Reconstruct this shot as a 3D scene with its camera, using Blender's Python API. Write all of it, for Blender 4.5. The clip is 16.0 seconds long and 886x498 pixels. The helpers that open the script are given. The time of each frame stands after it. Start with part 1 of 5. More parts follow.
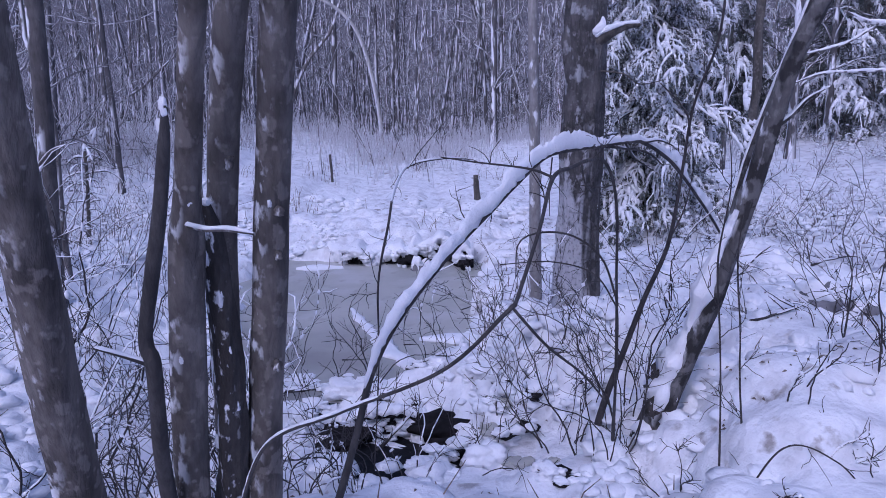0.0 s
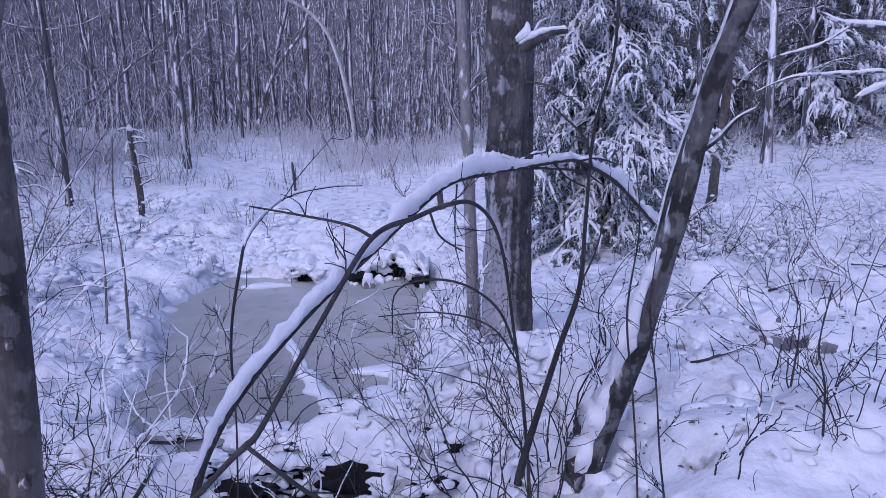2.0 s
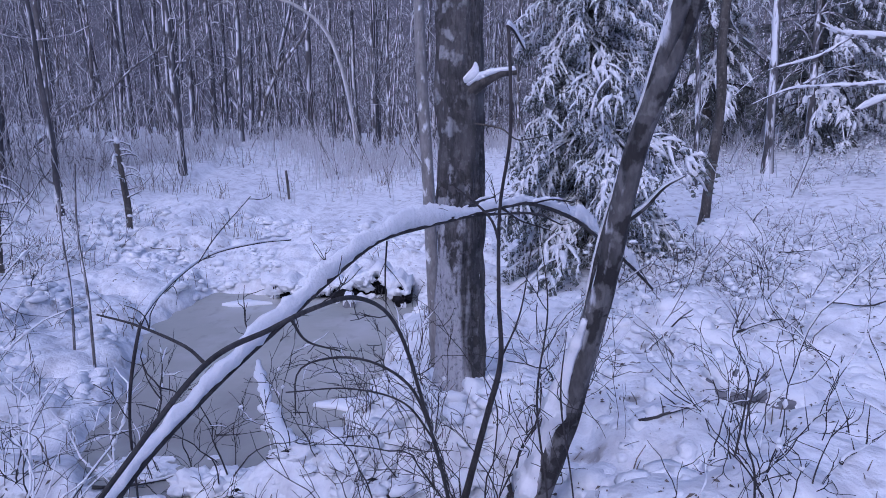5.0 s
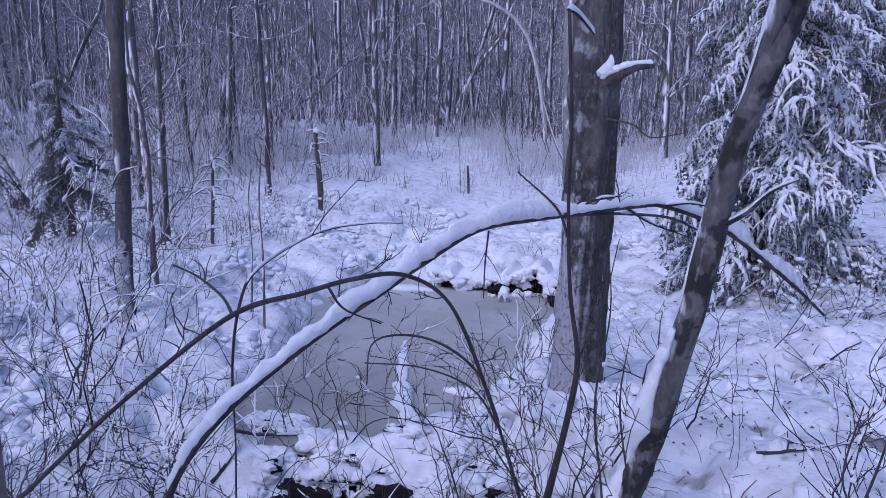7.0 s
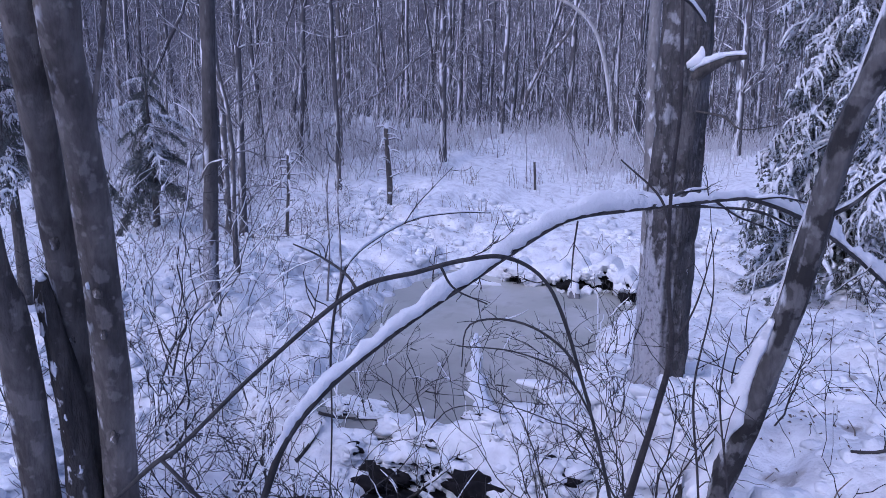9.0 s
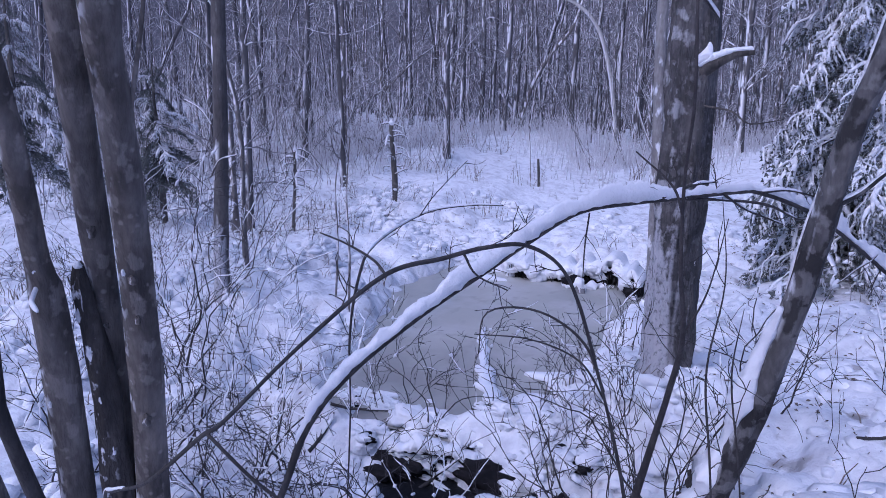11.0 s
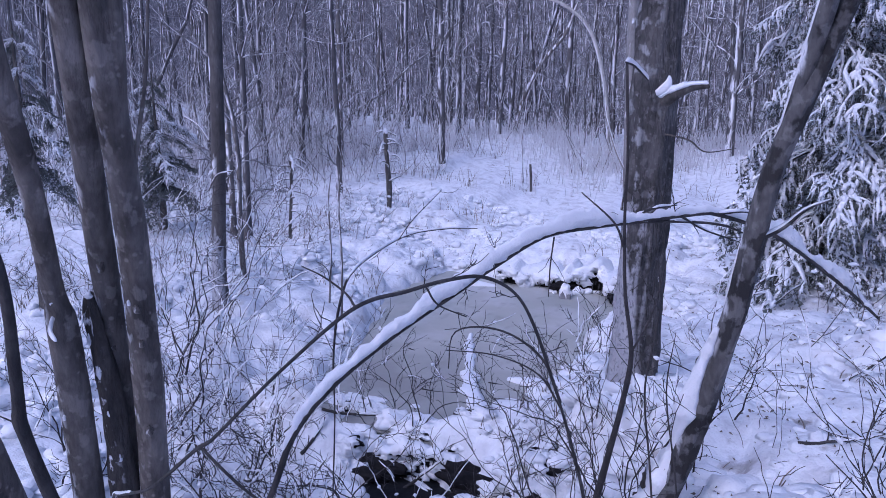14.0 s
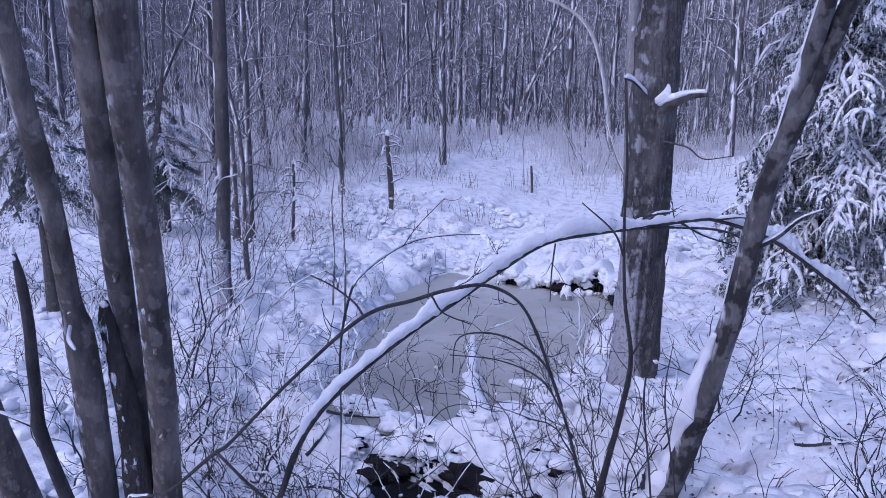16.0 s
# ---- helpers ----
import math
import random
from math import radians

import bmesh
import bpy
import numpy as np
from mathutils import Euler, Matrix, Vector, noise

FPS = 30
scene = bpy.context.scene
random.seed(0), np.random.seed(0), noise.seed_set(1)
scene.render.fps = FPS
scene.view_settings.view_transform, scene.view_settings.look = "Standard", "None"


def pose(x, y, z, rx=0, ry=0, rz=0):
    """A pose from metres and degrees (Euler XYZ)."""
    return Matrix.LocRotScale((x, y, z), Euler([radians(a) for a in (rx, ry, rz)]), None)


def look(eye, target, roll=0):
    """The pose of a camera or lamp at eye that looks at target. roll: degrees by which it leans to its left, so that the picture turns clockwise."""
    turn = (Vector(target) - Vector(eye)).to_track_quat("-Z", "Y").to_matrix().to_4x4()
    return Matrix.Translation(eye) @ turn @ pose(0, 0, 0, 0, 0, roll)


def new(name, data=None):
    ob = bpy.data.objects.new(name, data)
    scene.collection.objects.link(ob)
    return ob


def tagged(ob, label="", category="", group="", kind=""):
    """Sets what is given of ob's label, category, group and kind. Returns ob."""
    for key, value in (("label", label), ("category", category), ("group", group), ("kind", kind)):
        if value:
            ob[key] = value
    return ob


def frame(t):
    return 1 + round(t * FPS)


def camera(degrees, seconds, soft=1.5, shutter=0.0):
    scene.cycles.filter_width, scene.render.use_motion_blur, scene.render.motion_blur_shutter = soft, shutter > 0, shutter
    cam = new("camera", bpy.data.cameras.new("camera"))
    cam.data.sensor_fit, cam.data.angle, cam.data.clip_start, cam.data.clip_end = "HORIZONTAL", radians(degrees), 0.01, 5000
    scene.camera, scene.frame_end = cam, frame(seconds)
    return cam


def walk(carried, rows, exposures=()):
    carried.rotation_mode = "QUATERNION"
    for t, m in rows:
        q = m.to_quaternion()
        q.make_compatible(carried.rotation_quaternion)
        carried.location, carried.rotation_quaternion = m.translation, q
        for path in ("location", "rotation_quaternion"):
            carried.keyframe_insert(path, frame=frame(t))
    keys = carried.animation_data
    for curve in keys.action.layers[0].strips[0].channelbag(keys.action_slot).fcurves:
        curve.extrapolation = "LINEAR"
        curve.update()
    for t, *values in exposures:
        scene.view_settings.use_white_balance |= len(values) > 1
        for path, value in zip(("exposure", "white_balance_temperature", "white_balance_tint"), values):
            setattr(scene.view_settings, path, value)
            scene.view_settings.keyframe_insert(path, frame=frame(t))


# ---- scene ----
cam = camera(67.3, 16.0, soft=0.5)
PATH = [
    (0, (0.051, -0.02, 1.921), (-0.016, 1.946, 1.556), -0.7),
    (0.5, (0.19, 0.127, 1.943), (0.126, 2.093, 1.578), -1.0),
    (1, (0.25, 0.239, 1.974), (0.191, 2.205, 1.61), -1.1),
    (1.5, (0.424, 0.411, 2.008), (0.375, 2.376, 1.642), -1.1),
    (2, (0.641, 0.604, 2.042), (0.598, 2.57, 1.678), -1.1),
    (2.5, (0.768, 0.741, 2.046), (0.741, 2.708, 1.684), -0.8),
    (3, (0.815, 0.851, 2.055), (0.795, 2.818, 1.691), -0.7),
    (3.5, (0.822, 0.895, 2.058), (0.813, 2.861, 1.692), -0.7),
    (3.7, (0.837, 0.904, 2.109), (0.829, 2.87, 1.738), -1.0),
    (5.8, (1.458, 0.763, 2.396), (1.155, 2.704, 2.018), -0.1),
    (6, (1.549, 0.753, 2.363), (1.127, 2.673, 1.995), 0.3),
    (6.5, (1.626, 0.836, 2.327), (1.071, 2.721, 1.955), 0.8),
    (7, (1.652, 0.903, 2.313), (1.001, 2.756, 1.937), 0.8),
    (7.5, (1.638, 0.899, 2.308), (0.876, 2.71, 1.93), 1.1),
    (8, (1.605, 0.864, 2.302), (0.814, 2.66, 1.922), 1.2),
    (8.5, (1.565, 0.788, 2.299), (0.759, 2.578, 1.916), 0.9),
    (9, (1.52, 0.742, 2.274), (0.708, 2.529, 1.889), 0.8),
    (11.3, (1.486, 0.61, 2.244), (0.671, 2.394, 1.853), 0.7),
    (11.5, (1.496, 0.604, 2.237), (0.679, 2.387, 1.847), 0.6),
    (12, (1.532, 0.557, 2.295), (0.713, 2.339, 1.903), 0.6),
    (12.5, (1.581, 0.489, 2.373), (0.765, 2.272, 1.98), 0.6),
    (13, (1.638, 0.437, 2.416), (0.822, 2.22, 2.022), 0.6),
    (13.5, (1.699, 0.406, 2.446), (0.884, 2.19, 2.052), 0.6),
    (14, (1.757, 0.386, 2.474), (0.943, 2.169, 2.077), 0.6),
    (14.5, (1.778, 0.37, 2.501), (0.963, 2.152, 2.104), 0.5),
    (15, (1.771, 0.35, 2.517), (0.957, 2.133, 2.12), 0.5),
    (15.5, (1.761, 0.326, 2.523), (0.945, 2.109, 2.127), 0.4),
    (16, (1.773, 0.305, 2.538), (0.957, 2.087, 2.139), 0.5),
]
walk(cam, [(t, look(eye, target, roll)) for t, eye, target, roll in PATH],
     exposures=[(0, 0.16, 5030, 33), (2.9, 0.15, 5030, 33), (3.5, 0.12, 4980, 30), (7, 0.17, 4970, 30), (9, 0.28, 4990, 30), (16, 0.33, 5010, 30)])

# ---- light: overcast winter sky ----
world = bpy.data.worlds.new("overcast")
scene.world = world
world.use_nodes = True
wn = world.node_tree.nodes
sky = wn.new("ShaderNodeTexSky")
sky.sky_type = "NISHITA"
sky.sun_disc = False
sky.sun_elevation, sky.sun_rotation = radians(38), radians(200)
sky.air_density, sky.dust_density = 1.0, 3.0
wn["Background"].inputs["Strength"].default_value = 0.12
world.node_tree.links.new(sky.outputs["Color"], wn["Background"].inputs["Color"])
sun = new("sun", bpy.data.lights.new("sun", "SUN"))
sun.data.energy, sun.data.angle, sun.data.color = 0.55, radians(40), (1.0, 0.97, 0.94)
sun.matrix_world = look((0, 0, 30), (7, 19, 0))

# ---- materials ----
def ramp_mix(nt, fac, a, b):
    mix = nt.nodes.new("ShaderNodeMix")
    mix.data_type = "RGBA"
    nt.links.new(fac, mix.inputs[0])
    for sock, v in ((mix.inputs[6], a), (mix.inputs[7], b)):
        if isinstance(v, tuple):
            sock.default_value = (*v, 1)
        else:
            nt.links.new(v, sock)
    return mix.outputs[2]


def noise_fac(nt, scale, lo, hi, stretch=(1, 1, 1), detail=4.0, kind="Object"):
    co = nt.nodes.new("ShaderNodeTexCoord")
    mp = nt.nodes.new("ShaderNodeMapping")
    mp.inputs["Scale"].default_value = stretch
    nz = nt.nodes.new("ShaderNodeTexNoise")
    nz.inputs["Scale"].default_value, nz.inputs["Detail"].default_value = scale, detail
    nt.links.new(co.outputs[kind], mp.inputs[0])
    nt.links.new(mp.outputs[0], nz.inputs["Vector"])
    rp = nt.nodes.new("ShaderNodeMapRange")
    rp.inputs["From Min"].default_value, rp.inputs["From Max"].default_value = lo, hi
    nt.links.new(nz.outputs["Fac"], rp.inputs["Value"])
    return rp.outputs[0]


def material(name, rough=0.8):
    m = bpy.data.materials.new(name)
    m.use_nodes = True
    b = m.node_tree.nodes["Principled BSDF"]
    b.inputs["Roughness"].default_value = rough
    return m, m.node_tree, b


def bump(nt, b, fac, strength, dist):
    bp = nt.nodes.new("ShaderNodeBump")
    bp.inputs["Strength"].default_value, bp.inputs["Distance"].default_value = strength, dist
    nt.links.new(fac, bp.inputs["Height"])
    nt.links.new(bp.outputs[0], b.inputs["Normal"])


def side_fac(nt, way, lo, hi):
    """How far a face looks towards a compass way: where the wind has plastered snow."""
    geo = nt.nodes.new("ShaderNodeNewGeometry")
    dot = nt.nodes.new("ShaderNodeVectorMath")
    dot.operation = "DOT_PRODUCT"
    dot.inputs[1].default_value = way
    nt.links.new(geo.outputs["Normal"], dot.inputs[0])
    rp = nt.nodes.new("ShaderNodeMapRange")
    rp.inputs["From Min"].default_value, rp.inputs["From Max"].default_value = lo, hi
    nt.links.new(dot.outputs["Value"], rp.inputs["Value"])
    return rp.outputs[0]


def times(nt, a, b):
    mm = nt.nodes.new("ShaderNodeMath")
    mm.operation = "MULTIPLY"
    for sock, v in zip(mm.inputs, (a, b)):
        if isinstance(v, float):
            sock.default_value = v
        else:
            nt.links.new(v, sock)
    return mm.outputs[0]


def dot_fac(nt, scale, size, stretch=(1, 1, 1)):
    """Scattered round spots of uneven size."""
    co = nt.nodes.new("ShaderNodeTexCoord")
    mp = nt.nodes.new("ShaderNodeMapping")
    mp.inputs["Scale"].default_value = stretch
    vo = nt.nodes.new("ShaderNodeTexVoronoi")
    vo.inputs["Scale"].default_value = scale
    nt.links.new(co.outputs["Object"], mp.inputs[0])
    nt.links.new(mp.outputs[0], vo.inputs["Vector"])
    rp = nt.nodes.new("ShaderNodeMapRange")
    rp.inputs["From Min"].default_value, rp.inputs["From Max"].default_value = size, size * 0.45
    nt.links.new(vo.outputs["Distance"], rp.inputs["Value"])
    return times(nt, rp.outputs[0], noise_fac(nt, scale * 0.8, 0.5, 0.58))


def height_fac(nt, low, high):
    """One at the foot of a thing, fading to nothing higher up."""
    co = nt.nodes.new("ShaderNodeTexCoord")
    sp = nt.nodes.new("ShaderNodeSeparateXYZ")
    nt.links.new(co.outputs["Object"], sp.inputs[0])
    rp = nt.nodes.new("ShaderNodeMapRange")
    rp.inputs["From Min"].default_value, rp.inputs["From Max"].default_value = high, low
    nt.links.new(sp.outputs["Z"], rp.inputs["Value"])
    return rp.outputs[0]


def bark(name, dark, light, scale, plaster=0.0, way=(-1, -0.3, 0.2), spots=0.0, ridge=0.012, lo=0.1, hi=0.9, grain=5, tall=0.3, dots=0.0, drift=None, drift_way=(-0.84, -0.54, 0.0), wet=0.0, blotch=5.0, white=0.8):
    m, nt, b = material(name, 0.9)
    col = ramp_mix(nt, noise_fac(nt, scale, 0.3, 0.7, (1, 1, 0.35)), dark, light)
    fine = noise_fac(nt, scale * 6, 0.35, 0.7, (1, 1, 0.4))
    col = ramp_mix(nt, times(nt, fine, 0.45), col, tuple(c * 0.45 for c in dark))
    if wet:
        col = ramp_mix(nt, times(nt, noise_fac(nt, blotch, 0.49, 0.54, (1, 1, 0.7), 6.0), wet), col, tuple(c * 0.5 for c in dark))
    if spots:
        lich = noise_fac(nt, scale * 1.7, 0.62 - spots, 0.67 - spots, (1, 1, 0.8), 5.0)
        col = ramp_mix(nt, times(nt, lich, 0.26), col, tuple(min(1, c * 1.8 + 0.03) for c in light))
    if plaster:
        patch = times(nt, noise_fac(nt, grain, 0.62 - plaster, 0.70 - plaster, (1, 1, tall), 6.0), side_fac(nt, way, lo, hi))
        col = ramp_mix(nt, patch, col, (white, white * 1.02, white * 1.07))
    if dots:
        col = ramp_mix(nt, times(nt, noise_fac(nt, 4.0, 0.5, 0.68, (1, 1, 0.6), 6.0), 0.35), col, tuple(min(1, c * 1.5 + 0.05) for c in light))
        col = ramp_mix(nt, times(nt, dot_fac(nt, dots, 0.3), 0.3), col, tuple(min(1, c * 1.7 + 0.09) for c in light))
    if drift:
        foot, top = drift
        add = nt.nodes.new("ShaderNodeMath")
        add.operation = "ADD"
        nt.links.new(times(nt, height_fac(nt, foot, top), 1.0), add.inputs[0])
        nt.links.new(times(nt, noise_fac(nt, 13, 0.3, 0.75, (1, 1, 0.5), 7.0), 0.9), add.inputs[1])
        rp = nt.nodes.new("ShaderNodeMapRange")
        rp.inputs["From Min"].default_value, rp.inputs["From Max"].default_value = 0.85, 1.05
        nt.links.new(add.outputs[0], rp.inputs["Value"])
        flecks = times(nt, noise_fac(nt, 45, 0.22, 0.48, (1, 1, 0.7)), 0.92)
        col = ramp_mix(nt, times(nt, times(nt, rp.outputs[0], flecks), side_fac(nt, drift_way, 0.25, 0.6)), col, (0.47, 0.475, 0.51))
    nt.links.new(col, b.inputs["Base Color"])
    bump(nt, b, noise_fac(nt, scale * 2.5, 0.2, 0.8, (1, 1, 0.25)), 0.7, ridge)
    return m


def make_snow():
    m, nt, b = material("snow", 0.65)
    col = ramp_mix(nt, noise_fac(nt, 1.3, 0.3, 0.7), (0.84, 0.85, 0.88), (0.77, 0.79, 0.83))
    nt.links.new(col, b.inputs["Base Color"])
    bump(nt, b, noise_fac(nt, 14, 0.2, 0.8, detail=6.0), 0.5, 0.03)
    return m


def make_ground():
    """Snow with shading mottled into its colour, and thin spots where leaf litter and grass show through."""
    m, nt, b = material("snow_ground", 0.7)
    col = ramp_mix(nt, noise_fac(nt, 0.9, 0.3, 0.7), (0.85, 0.86, 0.89), (0.76, 0.78, 0.82))
    # grey mottling puts the shade of lumps and grass into the snow colour
    col = ramp_mix(nt, times(nt, noise_fac(nt, 4.5, 0.46, 0.68, detail=7.0), 0.62), col, (0.5, 0.5, 0.535))
    litter = times(nt, noise_fac(nt, 6.5, 0.58, 0.68, detail=7.0), noise_fac(nt, 0.9, 0.38, 0.62))
    col = ramp_mix(nt, times(nt, litter, 0.75), col, (0.16, 0.13, 0.11))
    nt.links.new(col, b.inputs["Base Color"])
    bump(nt, b, noise_fac(nt, 9, 0.2, 0.8, detail=6.0), 0.6, 0.05)
    return m


def make_water():
    m, nt, b = material("slush_water", 0.45)
    b.inputs["Specular IOR Level"].default_value = 0.3
    col = ramp_mix(nt, noise_fac(nt, 0.5, 0.35, 0.65), (0.36, 0.365, 0.335), (0.46, 0.46, 0.43))
    col = ramp_mix(nt, times(nt, noise_fac(nt, 1.7, 0.5, 0.72, detail=7.0), 0.6), col, (0.55, 0.55, 0.56))
    col = ramp_mix(nt, times(nt, noise_fac(nt, 5.0, 0.56, 0.7, (1, 0.6, 1), 6.0), 0.5), col, (0.27, 0.265, 0.24))
    # darker, browner colour towards low Y and low X, the outlet side
    co = nt.nodes.new("ShaderNodeTexCoord")
    sp = nt.nodes.new("ShaderNodeSeparateXYZ")
    nt.links.new(co.outputs["Object"], sp.inputs[0])
    thin = None
    for out, lo, hi in (("Y", 8.6, 6.6), ("X", 0.2, -1.2)):
        rp = nt.nodes.new("ShaderNodeMapRange")
        rp.inputs["From Min"].default_value, rp.inputs["From Max"].default_value = lo, hi
        nt.links.new(sp.outputs[out], rp.inputs["Value"])
        thin = rp.outputs[0] if thin is None else times(nt, thin, rp.outputs[0])
    thin = times(nt, thin, noise_fac(nt, 1.6, 0.3, 0.55, detail=5.0))
    col = ramp_mix(nt, times(nt, thin, 0.75), col, (0.27, 0.262, 0.25))
    nt.links.new(col, b.inputs["Base Color"])
    bump(nt, b, noise_fac(nt, 9, 0.3, 0.7), 0.12, 0.01)
    return m


def plain(name, a, c, scale, rough):
    m, nt, b = material(name, rough)
    nt.links.new(ramp_mix(nt, noise_fac(nt, scale, 0.3, 0.7), a, c), b.inputs["Base Color"])
    bump(nt, b, noise_fac(nt, scale * 3, 0.2, 0.8), 0.5, 0.01)
    return m


SNOW, GROUND, WATER = make_snow(), make_ground(), make_water()
OAK_TRUNK = bark("oak_trunk_bark", (0.042, 0.041, 0.042), (0.115, 0.11, 0.11), 11, 0.07, spots=0.06, ridge=0.05, lo=-0.3, hi=0.7, grain=9, tall=0.9, dots=26, drift=(0.6, 2.1), wet=0.5, blotch=8.0, white=0.36)
OAK = bark("oak_bark", (0.06, 0.055, 0.05), (0.15, 0.138, 0.125), 9, 0.0, spots=0.04, ridge=0.035, lo=-0.2, hi=0.7, grain=26, tall=0.8)
BROKEN = bark("broken_bark", (0.03, 0.027, 0.026), (0.075, 0.067, 0.062), 10, 0.05, way=(-0.7, -0.7, 0.2), ridge=0.03, lo=-0.3, hi=0.5, grain=28, tall=0.6)
MAPLE = bark("maple_bark", (0.05, 0.044, 0.041), (0.2, 0.18, 0.164), 7, 0.075, way=(-0.9, -0.3, 0.2), spots=0.06, ridge=0.03, lo=0.0, hi=0.8, grain=20, tall=0.5, dots=22, wet=0.35)
DARKBARK = bark("wet_bark", (0.03, 0.028, 0.029), (0.085, 0.079, 0.078), 9, 0.0, ridge=0.02)
WOOD = bark("forest_bark", (0.064, 0.061, 0.066), (0.148, 0.143, 0.147), 3, 0.155, ridge=0.01, lo=-0.4, hi=0.5, grain=6, tall=0.25)
PALE = bark("plastered_bark", (0.11, 0.10, 0.098), (0.22, 0.205, 0.2), 6, 0.13, way=(-0.8, -0.6, 0.1), lo=-0.3, hi=0.4, grain=9, tall=0.35)
DUSTED = bark("dusted_bark", (0.2, 0.19, 0.19), (0.36, 0.35, 0.35), 8, 0.02, way=(-0.8, -0.6, 0.1), lo=-0.3, hi=0.4, grain=14, tall=0.5)
BIRCH = bark("birch_bark", (0.3, 0.29, 0.28), (0.6, 0.59, 0.57), 4, 0.2, ridge=0.005)
TWIG = bark("twig_bark", (0.03, 0.027, 0.029), (0.075, 0.067, 0.067), 20, 0.0, ridge=0.003)
GREY = bark("grey_trunk_bark", (0.065, 0.06, 0.06), (0.145, 0.136, 0.134), 5, 0.05, ridge=0.02, lo=-0.3, hi=0.5, grain=9, tall=0.3, drift=(0.85, 1.6), drift_way=(0.25, -0.97, 0.0))
# snow-coated twigs, paled further so that the far crowns read as haze
FROSTED = bark("frosted_twigs", (0.15, 0.145, 0.153), (0.33, 0.32, 0.335), 5, 0.16, ridge=0.003, lo=-0.4, hi=0.6)
BRUSH = bark("brush_bark", (0.08, 0.07, 0.07), (0.18, 0.16, 0.155), 20, 0.14, ridge=0.003, lo=-0.2, hi=0.6)
# almost white: mist at the wood's edge is put into the grass colour
RIME_MIST = plain("rime_mist_grass", (0.42, 0.42, 0.45), (0.68, 0.69, 0.73), 2, 0.9)
NEEDLE = plain("hemlock_needles", (0.095, 0.108, 0.105), (0.145, 0.155, 0.145), 12, 0.7)
# near-black soil: the shade under dam and ledge is put into the colour
SHADED_SOIL = plain("shaded_soil", (0.009, 0.009, 0.011), (0.022, 0.02, 0.022), 12, 0.85)
SHADED_SOIL.node_tree.nodes["Principled BSDF"].inputs["Specular IOR Level"].default_value = 0.15
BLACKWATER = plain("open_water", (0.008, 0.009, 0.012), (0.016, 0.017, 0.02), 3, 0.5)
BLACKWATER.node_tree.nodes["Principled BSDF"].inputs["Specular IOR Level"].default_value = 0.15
STONE = plain("wet_stone", (0.12, 0.12, 0.135), (0.25, 0.25, 0.27), 7, 0.7)
REED = plain("dry_grass", (0.10, 0.08, 0.065), (0.22, 0.18, 0.15), 9, 0.9)
LITTER = plain("dead_leaves", (0.08, 0.064, 0.055), (0.2, 0.165, 0.14), 30, 0.9)
HAZE = plain("wood_haze", (0.09, 0.089, 0.106), (0.143, 0.141, 0.161), 0.35, 1.0)

# ---- mesh tools ----
rng = np.random.default_rng(7)


class Shape:
    """Collects vertices and faces for one mesh."""

    def __init__(self):
        self.v, self.f, self.m, self.n = [], [], [], 0

    def ring_strip(self, rings, mat=0, cap=True):
        k, c = len(rings), rings.shape[1]
        base = self.n
        self.v.append(rings.reshape(-1, 3))
        self.n += k * c
        for i in range(k - 1):
            a = base + i * c
            for j in range(c):
                j2 = (j + 1) % c
                self.f.append((a + j, a + j2, a + c + j2, a + c + j))
                self.m.append(mat)
        if cap:
            self.f.append(tuple(base + j for j in reversed(range(c))))
            self.f.append(tuple(base + (k - 1) * c + j for j in range(c)))
            self.m += [mat, mat]

    def mesh(self, name, mats, smooth=True):
        me = bpy.data.meshes.new(name)
        me.from_pydata(np.concatenate(self.v).tolist(), [], self.f)
        for mt in mats if isinstance(mats, (list, tuple)) else [mats]:
            me.materials.append(mt)
        me.polygons.foreach_set("material_index", self.m)
        me.polygons.foreach_set("use_smooth", [smooth] * len(self.f))
        me.update()
        return me


def part(name, shape, mat, parent=None, label="", smooth=True):
    """Links a shape (or a ready mesh) as one mesh object, under its thing where one is given."""
    me = shape.mesh(name, mat, smooth) if isinstance(shape, Shape) else shape
    ob = new(name, me)
    if parent is not None:
        ob.parent = parent
    return tagged(ob, label) if label else ob


def thing(name, label, category, at=(0, 0, 0), group="", kind=""):
    ob = new(name)
    ob.location = at
    return tagged(ob, label, category, group, kind)


def curve(pts, n):
    """n points on a smooth line through pts (each x, y, z, radius or x, y, z)."""
    p = np.array(pts, float)
    if len(p) == 2:
        return p[0] + (p[1] - p[0]) * np.linspace(0, 1, n)[:, None]
    q = np.vstack([2 * p[0] - p[1], p, 2 * p[-1] - p[-2]])
    seg = np.r_[0, np.cumsum(np.linalg.norm(np.diff(p[:, :3], axis=0), axis=1))]
    out = []
    for s in np.linspace(0, seg[-1], n):
        i = min(max(np.searchsorted(seg, s, side="right") - 1, 0), len(p) - 2)
        t = (s - seg[i]) / max(seg[i + 1] - seg[i], 1e-9)
        a, b, c, d = q[i:i + 4]
        out.append(0.5 * (2 * b + (c - a) * t + (2 * a - 5 * b + 4 * c - d) * t * t + (3 * b - a - 3 * c + d) * t ** 3))
    return np.array(out)


def frames(p):
    d = np.gradient(p, axis=0)
    d /= np.linalg.norm(d, axis=1)[:, None] + 1e-9
    u = np.cross(d, np.where(np.abs(d[:, 2:3]) > 0.9, [[1.0, 0, 0]], [[0, 0, 1.0]]))
    for i in range(1, len(u)):
        w = u[i - 1] - d[i] * (u[i - 1] @ d[i])
        u[i] = w if np.linalg.norm(w) > 1e-6 else u[i]
    u /= np.linalg.norm(u, axis=1)[:, None] + 1e-9
    return d, u, np.cross(d, u)


